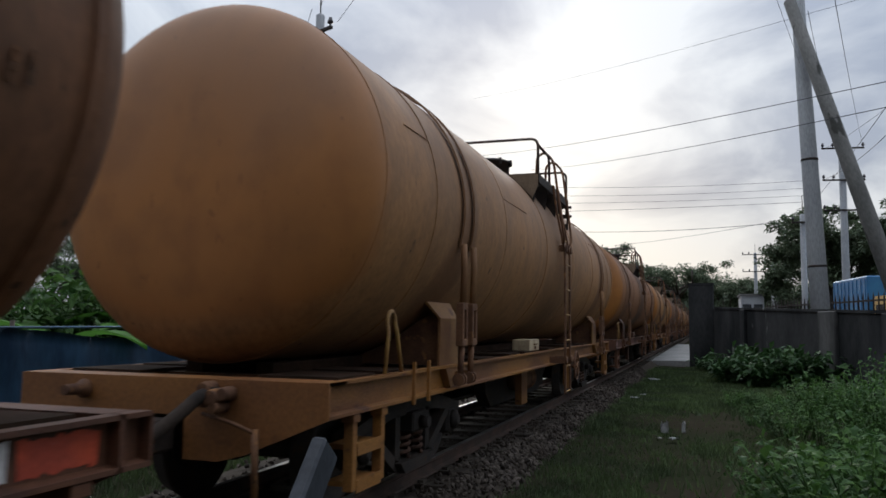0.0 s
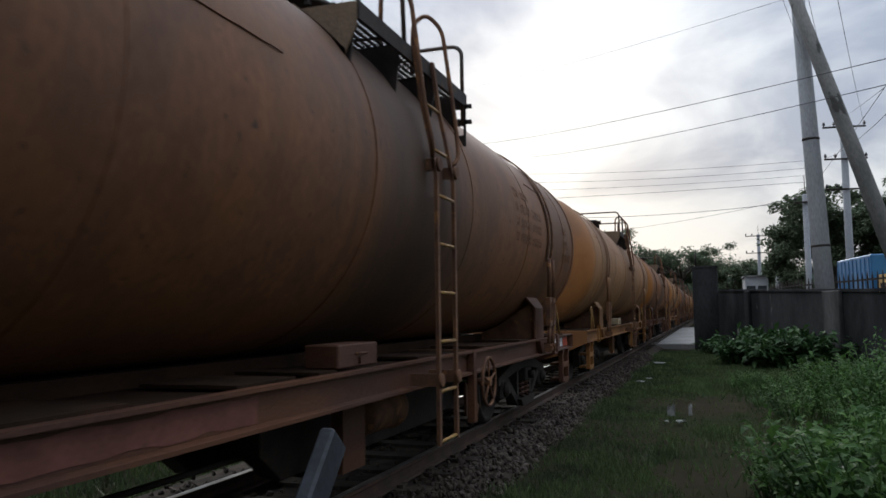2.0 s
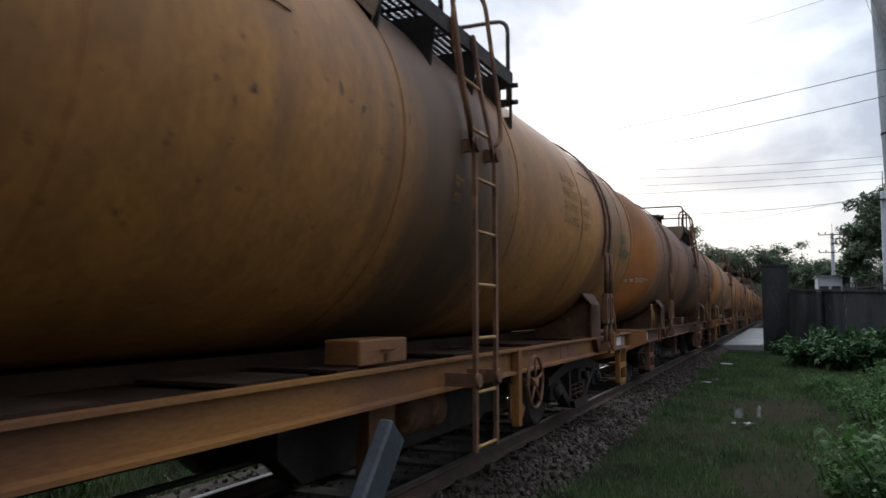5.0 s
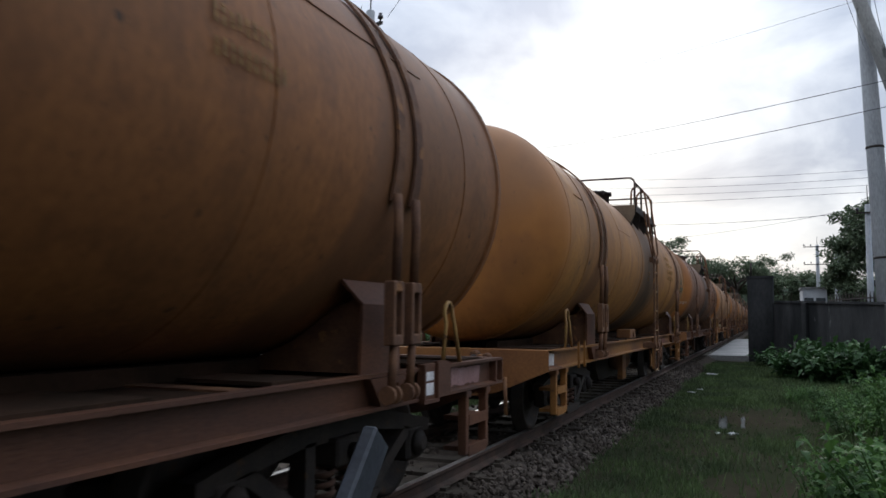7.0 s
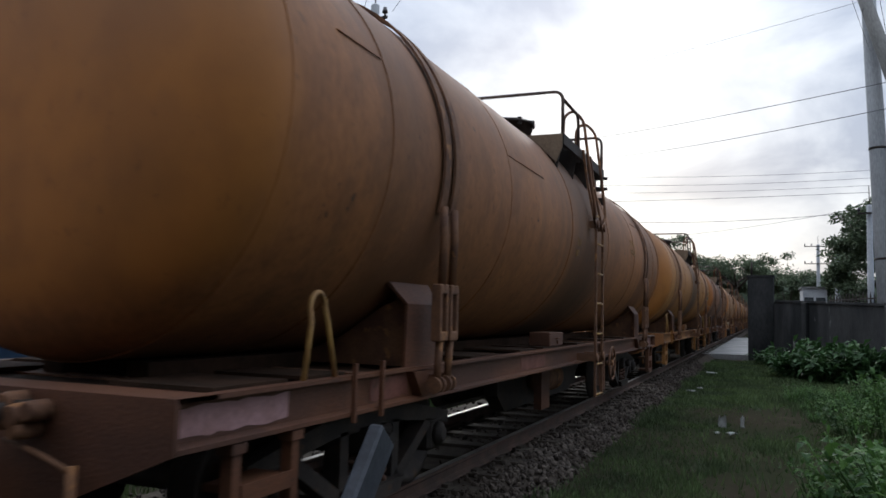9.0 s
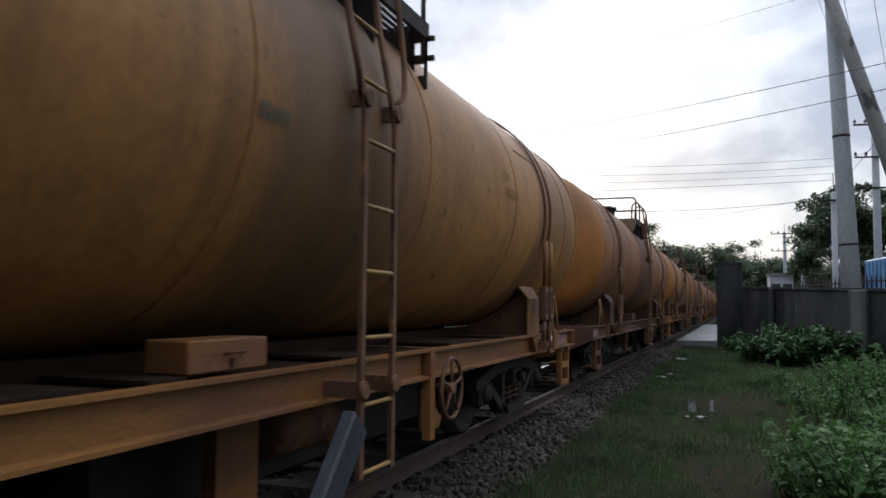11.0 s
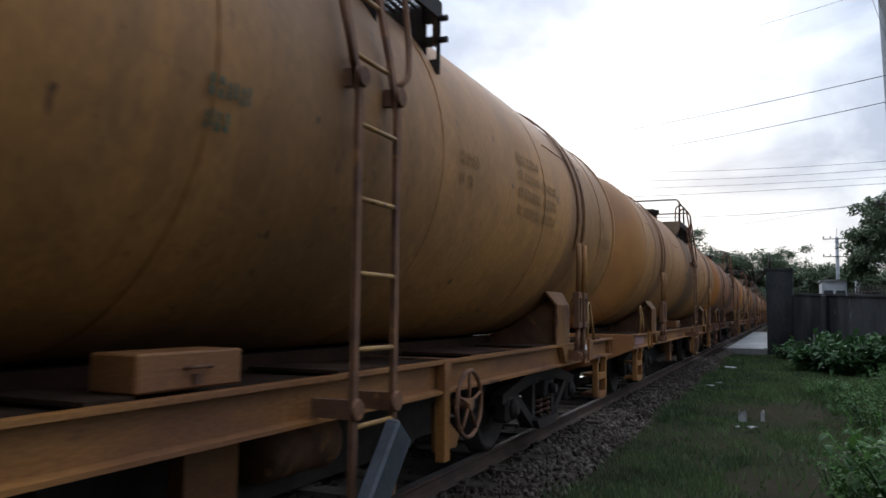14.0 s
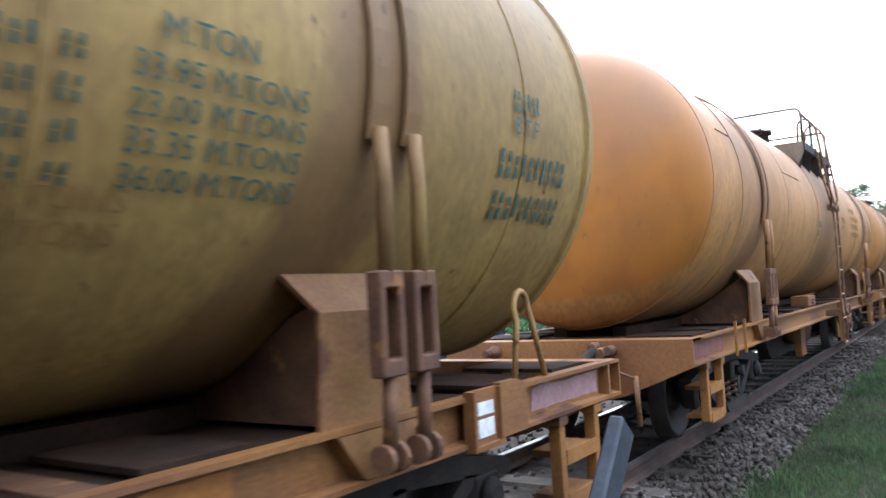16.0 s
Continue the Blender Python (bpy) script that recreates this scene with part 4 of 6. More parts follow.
def build_wagon(style):
    w = thing("tank_wagon", style["label"], "tank wagon", "tank wagons of the train")
    fm, tm = style["frame"], style["tank"]
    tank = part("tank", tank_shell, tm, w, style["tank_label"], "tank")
    for y in (0.45, 1.36, 3.36, 5.36, 7.25, 9.28, 11.35):
        part("weld_seam", ring_band(y, 0.024, TR - 0.012, TR + 0.0055), tm, tank, key=("seam", y))
    for y0, y1, a in ((0.90, 1.34, 21), (3.40, 4.40, 16), (9.6, 10.9, 27)):
        part("weld_seam", long_bead(y0, y1, radians(a)), tm, tank, key=("bead", y0))
    part("end_rim", ring_band(Y1 - 0.055, 0.07, TR - 0.012, TR + 0.016), tm, tank, key="rim_f")
    for y in style.get("straps", STRAPS):
        for s in (1, -1):
            st = part("strap", strap(y, s), tm if style["bright"] else style["metal"], w, key=("strap", y, s))
            tb = part("turnbuckle", turnbuckle(y, s), style["metal"], w, key=("tb", y, s))
            part("tie_rod", tie_rod(y, s), RUST, tb, key=("tr", y, s))
            part("tie_pin", tie_pin(y, s), RUST, tb, key=("tp", y, s))
    for y in (style.get("saddle_rear", REAR_SADDLE), style.get("saddle_y", FRONT_SADDLE)):
        for s in (1, -1):
            sd = part("saddle", saddle(y, s), style["saddle"], w, key=("saddle", y, s))
            part("tie_bracket", tie_bracket(y, s), style["saddle"], w, key=("tieb", y, s))
            for d in (-0.15, 0.0, 0.14):
                part("gusset", saddle_gusset(y + d, s), RUST, sd, key=("gus", y, d, s))
            for z in (0.06, 0.20):
                part("rib", saddle_rib(y, z, s), RUST, sd, key=("rib", y, z, s))
    for s in (1, -1):
        bar = part("sole_bar", sole_bar(s), fm, w, key=("sole", s))
        if s == 1:
            for k, (y0, y1, mat, lab) in enumerate(style["patches"]):
                part("paint_patch", paint_patch(y0, y1, k + int(y0 * 10), 0.02), mat, bar, lab, key=("patch", y0, y1))
    part("headstock", headstock_rear, style["head_frame"], w, key="hs_r")
    part("headstock", headstock_front, fm, w, key="hs_f")
    for y in (0.55, 1.5, 3.4, 5.2, 7.9, 9.4, 11.4):
        part("cross_beam", cross_beam(y), RUST, w, key=("beam", y))
    for x in (-0.32, 0.32):
        sill = part("centre_sill", centre_sill(x), DARK_STEEL, w, key=("sill", x))
        part("sill_web", fish_belly(x), DARK_STEEL, sill, key=("belly", x))
    # invented bars that darken the gap below the barrel
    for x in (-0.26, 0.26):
        part("tank_bearer", tank_bearer(x), DECK, w, key=("gap_bar", x))
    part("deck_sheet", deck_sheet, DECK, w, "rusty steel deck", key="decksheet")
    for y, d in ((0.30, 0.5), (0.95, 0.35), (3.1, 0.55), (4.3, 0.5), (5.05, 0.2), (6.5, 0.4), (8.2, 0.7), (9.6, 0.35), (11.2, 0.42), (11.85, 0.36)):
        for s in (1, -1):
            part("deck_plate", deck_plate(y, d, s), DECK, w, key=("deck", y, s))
    for s in (1, -1):
        part("end_plate", end_plate(s), fm, w, key=("endp", s))
    for y in (0.34, 11.74):
        for yy in (y, y + 0.40):
            part("step_stile", step_stile(yy), fm, w, key=("step", yy))
        for z in (0.595, 0.80):
            part("step_tread", step_tread(y, z), fm, w, key=("tread", y, z))
    if style.get("rear_loop", True):
        part("loop_handle", loop_handle(0.86, 0.26), HAND_YELLOW, w, key="loop_r")
    part("loop_handle", loop_handle(11.40, 0.28), HAND_YELLOW, w, key="loop_f")
    for y in style.get("bars", (1.21, 1.50)):
        part("bracket_bar", bracket_bar(y), fm, w, key=("bb", y))
    part("coupler", coupler(0.0, -1), DARK_STEEL, w, key="cp_r")
    part("coupler", coupler(LW - 0.15, 1), DARK_STEEL, w, key="cp_f")
    part("brake_hose", hose(-0.01, -1), HOSE, w, key="hose_r")
    part("brake_hose", hose(LW - 0.12, 1), HOSE, w, key="hose_f")
    part("uncoupling_lever", cut_lever, RUST, w, key="lever")
    part("coupling_gear", coupling_gear, RUST, w, "rusty clamps and bolts", key="gear")
    part("draw_pin", buffer_pin, RUST, w, key="pin")
    for yc in BOGIES:
        bogie = part("bogie_bolster", bogie_bolster(yc), DARK_STEEL, w, key=("bolster", yc))
        for s in (1, -1):
            part("side_frame", bogie_side(yc, s), DARK_STEEL, bogie, key=("bs", yc, s))
            for dy in (-0.13, 0.13):
                part("coil_spring", coil_spring(s * 0.72, yc + dy), RUST_DARK, bogie, key=("coil", yc, s, dy))
            for dy in (-0.95, 0.95):
                part("axle_box", axle_box(s * 0.70, yc + dy, s), DARK_STEEL, bogie, key=("abox", yc, s, dy))
                part("brake_block", brake_block(s * 0.53, yc + dy * 0.52), DARK_STEEL, bogie, key=("bblock", yc, s, dy))
    w["sets"] = 4
    for y in AXLES:
        ws = part("wheelset", axle, DARK_STEEL, w, key="axle", at=(0, y, RT + AXLE_R))
        for s in (1, -1):
            part("wheel", wheel, DARK_STEEL, ws, "dark steel wheel with worn tread", key="wheel", at=pose(s * 0.50, 0, 0, 0, 0, 0 if s > 0 else 180))
    lad = part("ladder_stile", ladder_stile(LAD0), style["metal"], w, key="stile0")
    lad2 = part("ladder_stile", ladder_stile(LAD1), style["metal"], w, key="stile1")
    for k in range(8):
        z = 0.682 + 0.323 * k
        x = LADX if z < 2.45 else LADX - 0.045 if z < 2.8 else LADX - 0.10
        part("ladder_rung", ladder_rung(z, x), HAND_YELLOW, w, key=("rung", k))
    for st_, yy in ((lad, LAD0), (lad2, LAD1)):
        part("ladder_bracket", ladder_bracket(yy, 1.08, HW - 0.02), style["metal"], st_, key=("lbr0", yy))
        part("ladder_bracket", ladder_bracket(yy, 2.50, 1.13), style["metal"], st_, key=("lbr1", yy))
    part("grab_rail", grab_rail(LAD0, 1), style["metal"], w, key="grab0")
    part("grab_rail", grab_rail(LAD1, -1), style["metal"], w, key="grab1")
    plat = part("walkway", walkway, DARK_STEEL, w, "dark pierced tread plate", key="walk")
    for y in (PY0 + 0.02, PY0 + 0.7, PY0 + 1.4):
        part("walkway_bracket", walkway_bracket(y, False), DARK_STEEL, plat, key=("wb", y))
    part("walkway_bracket", walkway_bracket(PY1 - 0.03, True), DARK_STEEL, plat, key="wbe")
    part("walkway_end", walkway_end, PLATFORM, plat, "dusty painted end sheet", key="wend")
    for nm, fn in (("rear", rail_rear), ("side", rail_side), ("front", rail_front)):
        part("handrail", fn, BLACK_RAIL, plat, key=("hr", nm))
    part("hatch", hatch, DARK_STEEL, w, "dark round filling hatch with bolts", key="hatch")
    part("valve", valve(6.85), DARK_STEEL, w, key="valve0")
    part("valve", valve(7.7), DARK_STEEL, w, key="valve1")
    tb = part("tool_box", tool_box, style.get("box", fm), w, key="tbox")
    part("latch", box_latch, RUST, tb, key="latch")
    part("hand_wheel", hand_wheel, style["metal"], w, "rusty spoked brake wheel", key="hw")
    part("brake_post", brake_post, fm, w, key="bp")
    part("brake_cylinder", brake_cylinder, RUST, w, key="bc")
    part("air_reservoir", air_tank, DARK_STEEL, w, key="air")
    part("hanger_panel", under_panel(5.70, 6.02, 0.72, 0.55), fm, w, key="up0")
    part("hanger_panel", under_panel(8.4, 9.1, 0.30, 0.55), DARK_STEEL, w, key="up1")
    for x in (0.2, -0.3):
        part("brake_rod", brake_rod(x), DARK_STEEL, w, key=("rod", x))
    holder = part("label_holder", label_holder, fm, w, key="holder")
    part("label_card", label_card(FB + 0.03, FB + 0.10), WHITE, holder, "white paper card", key="card0")
    part("label_card", label_card(FB + 0.115, FB + 0.165), WHITE, holder, "white paper card", key="card1")
    for kind, args, mat in style["marks"]:
        if kind == "chalk":
            part("marking", chalk_scrawl(*args), mat, tank, "pale chalk scrawl")["kind"] = "stuff"
        elif kind == "words":
            part("lettering", lettering(*args), mat, tank, "stencilled words and figures")["kind"] = "stuff"
        else:
            spec, y, z, size = args
            part("marking", stencil(bar_rows(spec), y, z, size), mat, tank, "worn stencilled marking")["kind"] = "stuff"
    return w


NUM = [[0.9, 0.9, 0.9, 0.9, 0.9]]
LOAD = [[1, 1, 0, 1, 1, 1], [1, 0, 1, 1, 1, 1, 0, 1, 1, 1, 1], [1, 0, 1, 1, 1, 1, 0, 1, 1, 1, 1], [1, 0, 1, 1, 1, 1, 0, 1, 1, 1, 1]]
STYLES = {
    "orange": dict(label="tank wagon in clean orange-brown paint, on the rails", tank_label="orange-brown painted barrel",
                   tank=tank_paint("tank_orange", (0.350, 0.170, 0.062), (0.285, 0.148, 0.064), (0.385, 0.160, 0.046), 0.35), box=CREAM, frame=FRAME_YELLOW, head_frame=FRAME_ORANGE, metal=RUST, saddle=FRAME_OCHRE, bright=True,
                   patches=[(0.06, 0.3, FRAME_YELLOW, "yellow paint")], marks=[]),
    "dark": dict(label="tank wagon in soot-dark brown paint, rust-stained", tank_label="dark brown grimy barrel", straps=(2.06, 2.27, 10.29, 10.50), saddle_y=10.42,
                 tank=tank_paint("tank_dark", (0.220, 0.092, 0.037), (0.165, 0.078, 0.042), (0.340, 0.130, 0.032), 0.85, 0.62, 0.30), frame=FRAME_BROWN, head_frame=FRAME_ORANGE, metal=RUST, saddle=FRAME_BROWN, bright=False,
                 patches=[(11.50, 11.92, WHITE, "white paint patch"), (11.95, 12.28, RED, "orange-red paint patch"), (0.10, 0.42, WHITE, "white paint patch"), (3.0, 4.4, MAROON, "old maroon paint")],
                 marks=[("bars", ([[0.8, 0.8, 0.8], [0.9, 0.9, 0.9], NUM[0]], 11.22, 2.60, 0.12), STENCIL_DARK), ("chalk", (0.62, 0.98, 1.935, 0.062, 3), CHALK), ("chalk", (0.10, 0.56, 1.945, 0.045, 8), CHALK_FAINT), ("bars", (LOAD, 8.75, 2.75, 0.105), STENCIL_DARK)]),
    "olive": dict(label="tank wagon in faded olive-yellow paint with black stains", tank_label="olive-yellow weathered barrel",
                  tank=tank_paint("tank_olive", (0.385, 0.170, 0.033), (0.300, 0.132, 0.035), (0.370, 0.150, 0.034), 0.9, 0.5, 0.2), frame=FRAME_YELLOW, head_frame=FRAME_ORANGE, metal=RUST, saddle=FRAME_BROWN, bright=False,
                  patches=[(11.52, 12.02, WHITE, "white paint patch"), (12.04, 12.25, LILAC, "faded pink paint"), (9.0, 9.5, MAROON, "old maroon paint"), (0.08, 0.4, WHITE, "white paint patch")],
                  marks=[("bars", (LOAD, 8.6, 2.75, 0.09), STENCIL_FAINT), ("bars", ([[0.7, 0.7, 0.7], NUM[0]], 11.25, 2.42, 0.12), STENCIL), ("bars", ([[1, 0.8], [0.6, 1]], 6.05, 2.3, 0.07), STENCIL_FAINT)]),
    "brown": dict(label="tank wagon in rusty red-brown paint, dusty", tank_label="rusty brown barrel", straps=(2.05, 2.21, 10.38, 10.60),
                  tank=tank_paint("tank_brown", (0.285, 0.114, 0.034), (0.215, 0.090, 0.034), (0.360, 0.142, 0.030), 0.7, 0.50, 0.16), frame=FRAME_BROWN, head_frame=FRAME_BROWN, metal=RUST, saddle=FRAME_BROWN, bright=False,
                  patches=[(0.05, 0.75, LILAC, "faded pink paint"), (1.50, 1.95, MAROON, "old maroon paint"), (4.2, 5.0, MAROON, "old maroon paint"), (11.52, 12.1, LILAC, "faded pink paint")],
                  marks=[("bars", ([[0.9, 0.9, 0.9, 0.9], NUM[0]], 8.9, 2.6, 0.09), STENCIL_FAINT), ("bars", ([[1, 0.8], [0.6, 1]], 5.6, 2.3, 0.08), STENCIL_FAINT)]),
    "ochre": dict(label="tank wagon in ochre-yellow paint, oil-stained below hatch", tank_label="ochre-yellow barrel with oil stain",
                  tank=tank_paint("tank_ochre", (0.400, 0.186, 0.044), (0.325, 0.155, 0.048), (0.360, 0.162, 0.042), 0.7), frame=FRAME_YELLOW, head_frame=FRAME_ORANGE, metal=RUST, saddle=FRAME_OCHRE, bright=True,
                  patches=[(0.45, 1.18, LILAC, "faded pink paint"), (11.5, 12.2, LILAC, "faded pink paint")],
                  marks=[("chalk", (-0.60, -0.05, 1.86, 0.045, 6), CHALK_FAINT), ("bars", ([[1, 0.8, 0.7]], 5.4, 2.3, 0.08), STENCIL), ("bars", ([[0.9, 0.9], NUM[0]], 8.9, 2.6, 0.09), STENCIL_FAINT)]),
    "tan": dict(label="tank wagon in tan-yellow paint with an orange end", tank_label="tan-yellow barrel with orange end", rear_loop=False, bars=(1.14, 1.45), saddle_y=10.41, saddle_rear=2.2, straps=(2.14, 2.29, 10.38, 10.60),
                tank=tank_paint("tank_tan", (0.410, 0.193, 0.047), (0.345, 0.168, 0.052), (0.375, 0.140, 0.018), 0.5, 0.47, 0.07), frame=FRAME_YELLOW, head_frame=FRAME_ORANGE, metal=RUST, saddle=FRAME_OCHRE, bright=True,
                patches=[(0.06, 0.98, MAROON, "old maroon paint")],
                marks=[("chalk", (-0.64, -0.26, 1.80, 0.05, 5), CHALK_FAINT), ("bars", ([[1, 0.8, 0.7], [0.6, 1]], 5.33, 2.28, 0.08), STENCIL), ("bars", (LOAD, 8.6, 2.65, 0.09), STENCIL_FAINT), ("bars", ([[0.7, 0.7, 0.7], NUM[0]], 11.22, 2.45, 0.12), STENCIL_FAINT), ("bars", ([[0.6, 1, 0.8, 0.6], [0.8, 0, 1]], 7.5, 2.45, 0.09), STENCIL_FAINT)]),
    "lettered": dict(label="tank wagon in bright mustard paint with green stencilled lettering", tank_label="mustard barrel with stencilled lettering", straps=(2.0, 2.26, 10.35, 10.53), saddle_y=10.41,
                     tank=tank_paint("tank_lettered", (0.365, 0.232, 0.066), (0.315, 0.196, 0.062), (0.420, 0.190, 0.036), 0.4), frame=FRAME_YELLOW, head_frame=FRAME_ORANGE, metal=RUST, saddle=FRAME_OCHRE, bright=True,
                     patches=[(11.55, 12.28, LILAC, "faded pink paint"), (6.0, 7.4, FRAME_ORANGE, "orange paint"), (8.9, 9.85, ORANGE_FRESH, "fresh orange paint")],
                     marks=[("words", ("B.T.P", 11.25, 2.245, 0.105), STENCIL), ("bars", ([[0.7, 0.7, 0.7]], 11.25, 2.43, 0.10), STENCIL),
                            ("bars", ([NUM[0]], 11.16, 2.175, 0.122), STENCIL), ("bars", ([NUM[0]], 11.16, 2.010, 0.122), STENCIL),
                            ("words", ("M.TON", 9.56, 2.225, 0.094), STENCIL), ("words", ("33.95 M.TONS\n23.00 M.TONS\n33.35 M.TONS\n36.00 M.TONS", 9.49, 2.130, 0.092), STENCIL),
                            ("bars", ([[1, 1, 0, 1], [1, 1, 0, 1], [1, 1, 0, 1], [1, 1, 0, 1]], 9.15, 2.190, 0.0625), STENCIL), ("words", ("M.TONS\nM.TONS", 9.20, 1.830, 0.092), STENCIL_FAINT)]),
}
ORDER = {0: "orange", -1: "dark", -2: "olive", -3: "brown", -4: "ochre", -5: "tan", -6: "lettered",
         1: "brown", 2: "olive", 3: "dark", 4: "brown", 5: "ochre", 6: "dark", 7: "brown", 8: "dark", 9: "brown", 10: "dark"}
FIRST, WAGONS = {}, {}
for k in sorted(ORDER, key=abs):
    st = ORDER[k]
    if st in FIRST:
        WAGONS[k] = copy_thing(FIRST[st], pose(TRACK_X, k * PITCH, 0))
    else:
        WAGONS[k] = FIRST[st] = build_wagon(STYLES[st])


# ---- ground, track ----
def ground_sheet(bm):
    xs = [-3000, -600, -120, -40, -14, -6] + [x * 0.5 for x in range(-10, 21)] + [14, 22, 45, 130, 600, 3000]
    ys = [-3000, -500, -80, -20] + [y * 0.5 for y in range(-12, 70)] + [40, 50, 70, 110, 250, 800, 3000]
    g = [[bm.verts.new((x, y, (0.05 * noise.noise(Vector((x * 0.6, y * 0.6, 0))) + 0.02 * noise.noise(Vector((x * 2, y * 2, 3)))) if -1.2 < x < 9 and -5 < y < 34 else 0.0)) for x in xs] for y in ys]
    for a, b in zip(g, g[1:]):
        for i in range(len(xs) - 1):
            bm.faces.new((a[i], a[i + 1], b[i + 1], b[i])).smooth = True


tagged(part("ground", ground_sheet, SOIL), "patchy short grass over dark damp soil", "ground", kind="structure")


def bed(bm):
    prism(bm, [(TRACK_X - 1.75, 0.005), (TRACK_X - 1.15, 0.17), (TRACK_X + 0.88, 0.17), (TRACK_X + 1.14, 0.005)], "y", -120, 400)


track = thing("track", "single metre-gauge railway track in stone ballast", "railway track", kind="structure")
part("ballast_bed", bed, BED, track)


def rail_body(x):
    def make(bm):
        z = 0.20
        prism(bm, [(x - 0.055, z), (x + 0.055, z), (x + 0.05, z + 0.015), (x + 0.010, z + 0.03), (x + 0.010, z + 0.085), (x + 0.03, z + 0.10), (x + 0.03, z + 0.124),
                   (x - 0.03, z + 0.124), (x - 0.03, z + 0.10), (x - 0.010, z + 0.085), (x - 0.010, z + 0.03), (x - 0.05, z + 0.015)], "y", -120, 400)
    return make


def rail_head(x):
    def make(bm):
        prism(bm, [(x - 0.027, 0.3241), (x + 0.027, 0.3241), (x + 0.011, RT), (x - 0.011, RT)], "y", -120, 400)
    return make


for x in (TRACK_X - 0.53, TRACK_X + 0.53):
    r = part("rail", rail_body(x), RAIL_SIDE, track, "rust-brown steel rail")
    part("railhead", rail_head(x), RAIL_TOP, r, "bright worn railhead")


def sleeper_block(bm):
    prism(bm, [(-0.12, 0.10), (0.12, 0.10), (0.10, 0.20), (-0.10, 0.20)], "x", -0.86, 0.86)
    for s in (-0.53, 0.53):
        for d in (-0.09, 0.09):
            box(bm, s + d - 0.025, -0.05, 0.20, s + d + 0.025, 0.05, 0.225)


# ---- the leaning slab beside the track ----
def slab_marker(bm):
    box(bm, -0.035, -0.085, 0, 0.035, 0.085, 1.32)
    chamfer(bm, 0.012)


tagged(part("track_marker", slab_marker, STEEL_GREY, at=pose(-1.60, 2.26, -0.05, -38, 3, 0)), "blue-grey leaning slab post beside the rails", "marker post")

# ---- wall and gate post on the path's side ----
WA, WB = Vector((0.50, 31.2, 0)), Vector((7.2, 5.4, 0))
WD = (WB - WA).normalized()
WN = Vector((-WD.y, WD.x, 0))
WLEN = (WB - WA).length
WALL_AT = Matrix(((WD.x, WN.x, 0, WA.x), (WD.y, WN.y, 0, WA.y), (0, 0, 1, 0), (0, 0, 0, 1)))


def wall_body(bm):
    n = 20
    def h(s):
        return 2.20 - 0.36 * min(1, s / 13.0)
    top = [(WLEN * i / n, h(WLEN * i / n)) for i in range(n + 1)]
    prism(bm, [(-0.3, -0.1), (WLEN, -0.1)] + top[::-1] + [(-0.3, 2.20)], "y", -0.10, 0.10)


def wall_coping(bm):
    n = 20
    top = [(WLEN * i / n, 2.203 - 0.36 * min(1, WLEN * i / n / 13.0)) for i in range(n + 1)]
    prism(bm, [(a, b) for a, b in top] + [(a, b + 0.07) for a, b in top[::-1]], "y", -0.14, 0.14)


wall = tagged(part("wall_path", wall_body, WALL, at=WALL_AT), "mould-dark rendered boundary wall with pillars", "wall", kind="structure")
part("coping", wall_coping, WALL, wall)


def wall_pillar(s, w=0.5):
    def make(bm):
        box(bm, s, -0.19, -0.1, s + w, 0.19, 2.20 - 0.36 * min(1, s / 13.0) + 0.015)
        chamfer(bm, 0.02)
    return make


for s in (3.2, 9.6, 12.9, 16.2, 19.5):
    part("pillar", wall_pillar(s, 1.0 if 9 < s < 10 else 0.5), WALL_PALE if 9 < s < 10 else WALL, wall)


def post_body(bm):
    box(bm, -0.45, -0.3, -0.1, 0.45, 0.3, 3.14)
    chamfer(bm, 0.02)


post = tagged(part("gate_post", post_body, WALL, at=pose(-0.10, 31.8, 0, 0, 0, -4)), "dark weathered square concrete gate post", "gate post")
part("post_cap", lambda bm: box(bm, -0.48, -0.33, 3.142, 0.48, 0.33, 3.20), WALL, post)
part("iron_rod", lambda bm: tube(bm, [(-0.33, 0, 3.2), (-0.32, 0, 3.72)], 0.035, 6), DARK_STEEL, post)


def crossing(bm):
    prism(bm, [(-2.24, 31.6), (-0.58, 31.7), (0.2, 62), (-2.24, 62)], "z", -0.05, 0.19)


tagged(part("pavement", crossing, SLAB), "pale concrete path running along the track", "pavement", kind="structure")


# unseen wall added behind the camera, keeps sky light off the near wagons
def shade_wall(bm):
    box(bm, 2.6, -16.0, -0.1, 2.85, 0.4, 5.6)
    box(bm, -12.0, -16.25, -0.1, 2.85, -16.0, 5.6)


tagged(part("wall_rear", shade_wall, WALL), "unseen dark wall added behind the path to shade the train", "wall", kind="structure")


# spiked railing behind the wall
def railing_bars(bm):
    for z in (1.75, 2.25):
        box(bm, 0, -0.025, z, 22, 0.025, z + 0.05)


railing = tagged(part("spiked_railing", railing_bars, DARK_STEEL, at=WALL_AT @ pose(0.5, 1.6, 0)), "dark iron railing with spikes behind the wall", "railing")


def spike(bm):
    tube(bm, [(0, 0, 0.1), (0, 0, 2.36), (0, 0, 2.50)], [0.024, 0.024, 0.004], 5)


for i in range(74):
    part("spike", spike, DARK_STEEL, railing, key="spike", at=(0.15 + i * 0.29, 0, 0))


# ---- poles and lines ----
def taper(h, r0, r1, seg=20):
    def make(bm):
        lathe(bm, [(0, r0), (h * 0.5, (r0 + r1) / 2), (h - 0.04, r1), (h, r1 * 0.8)], seg, "z")
    return make


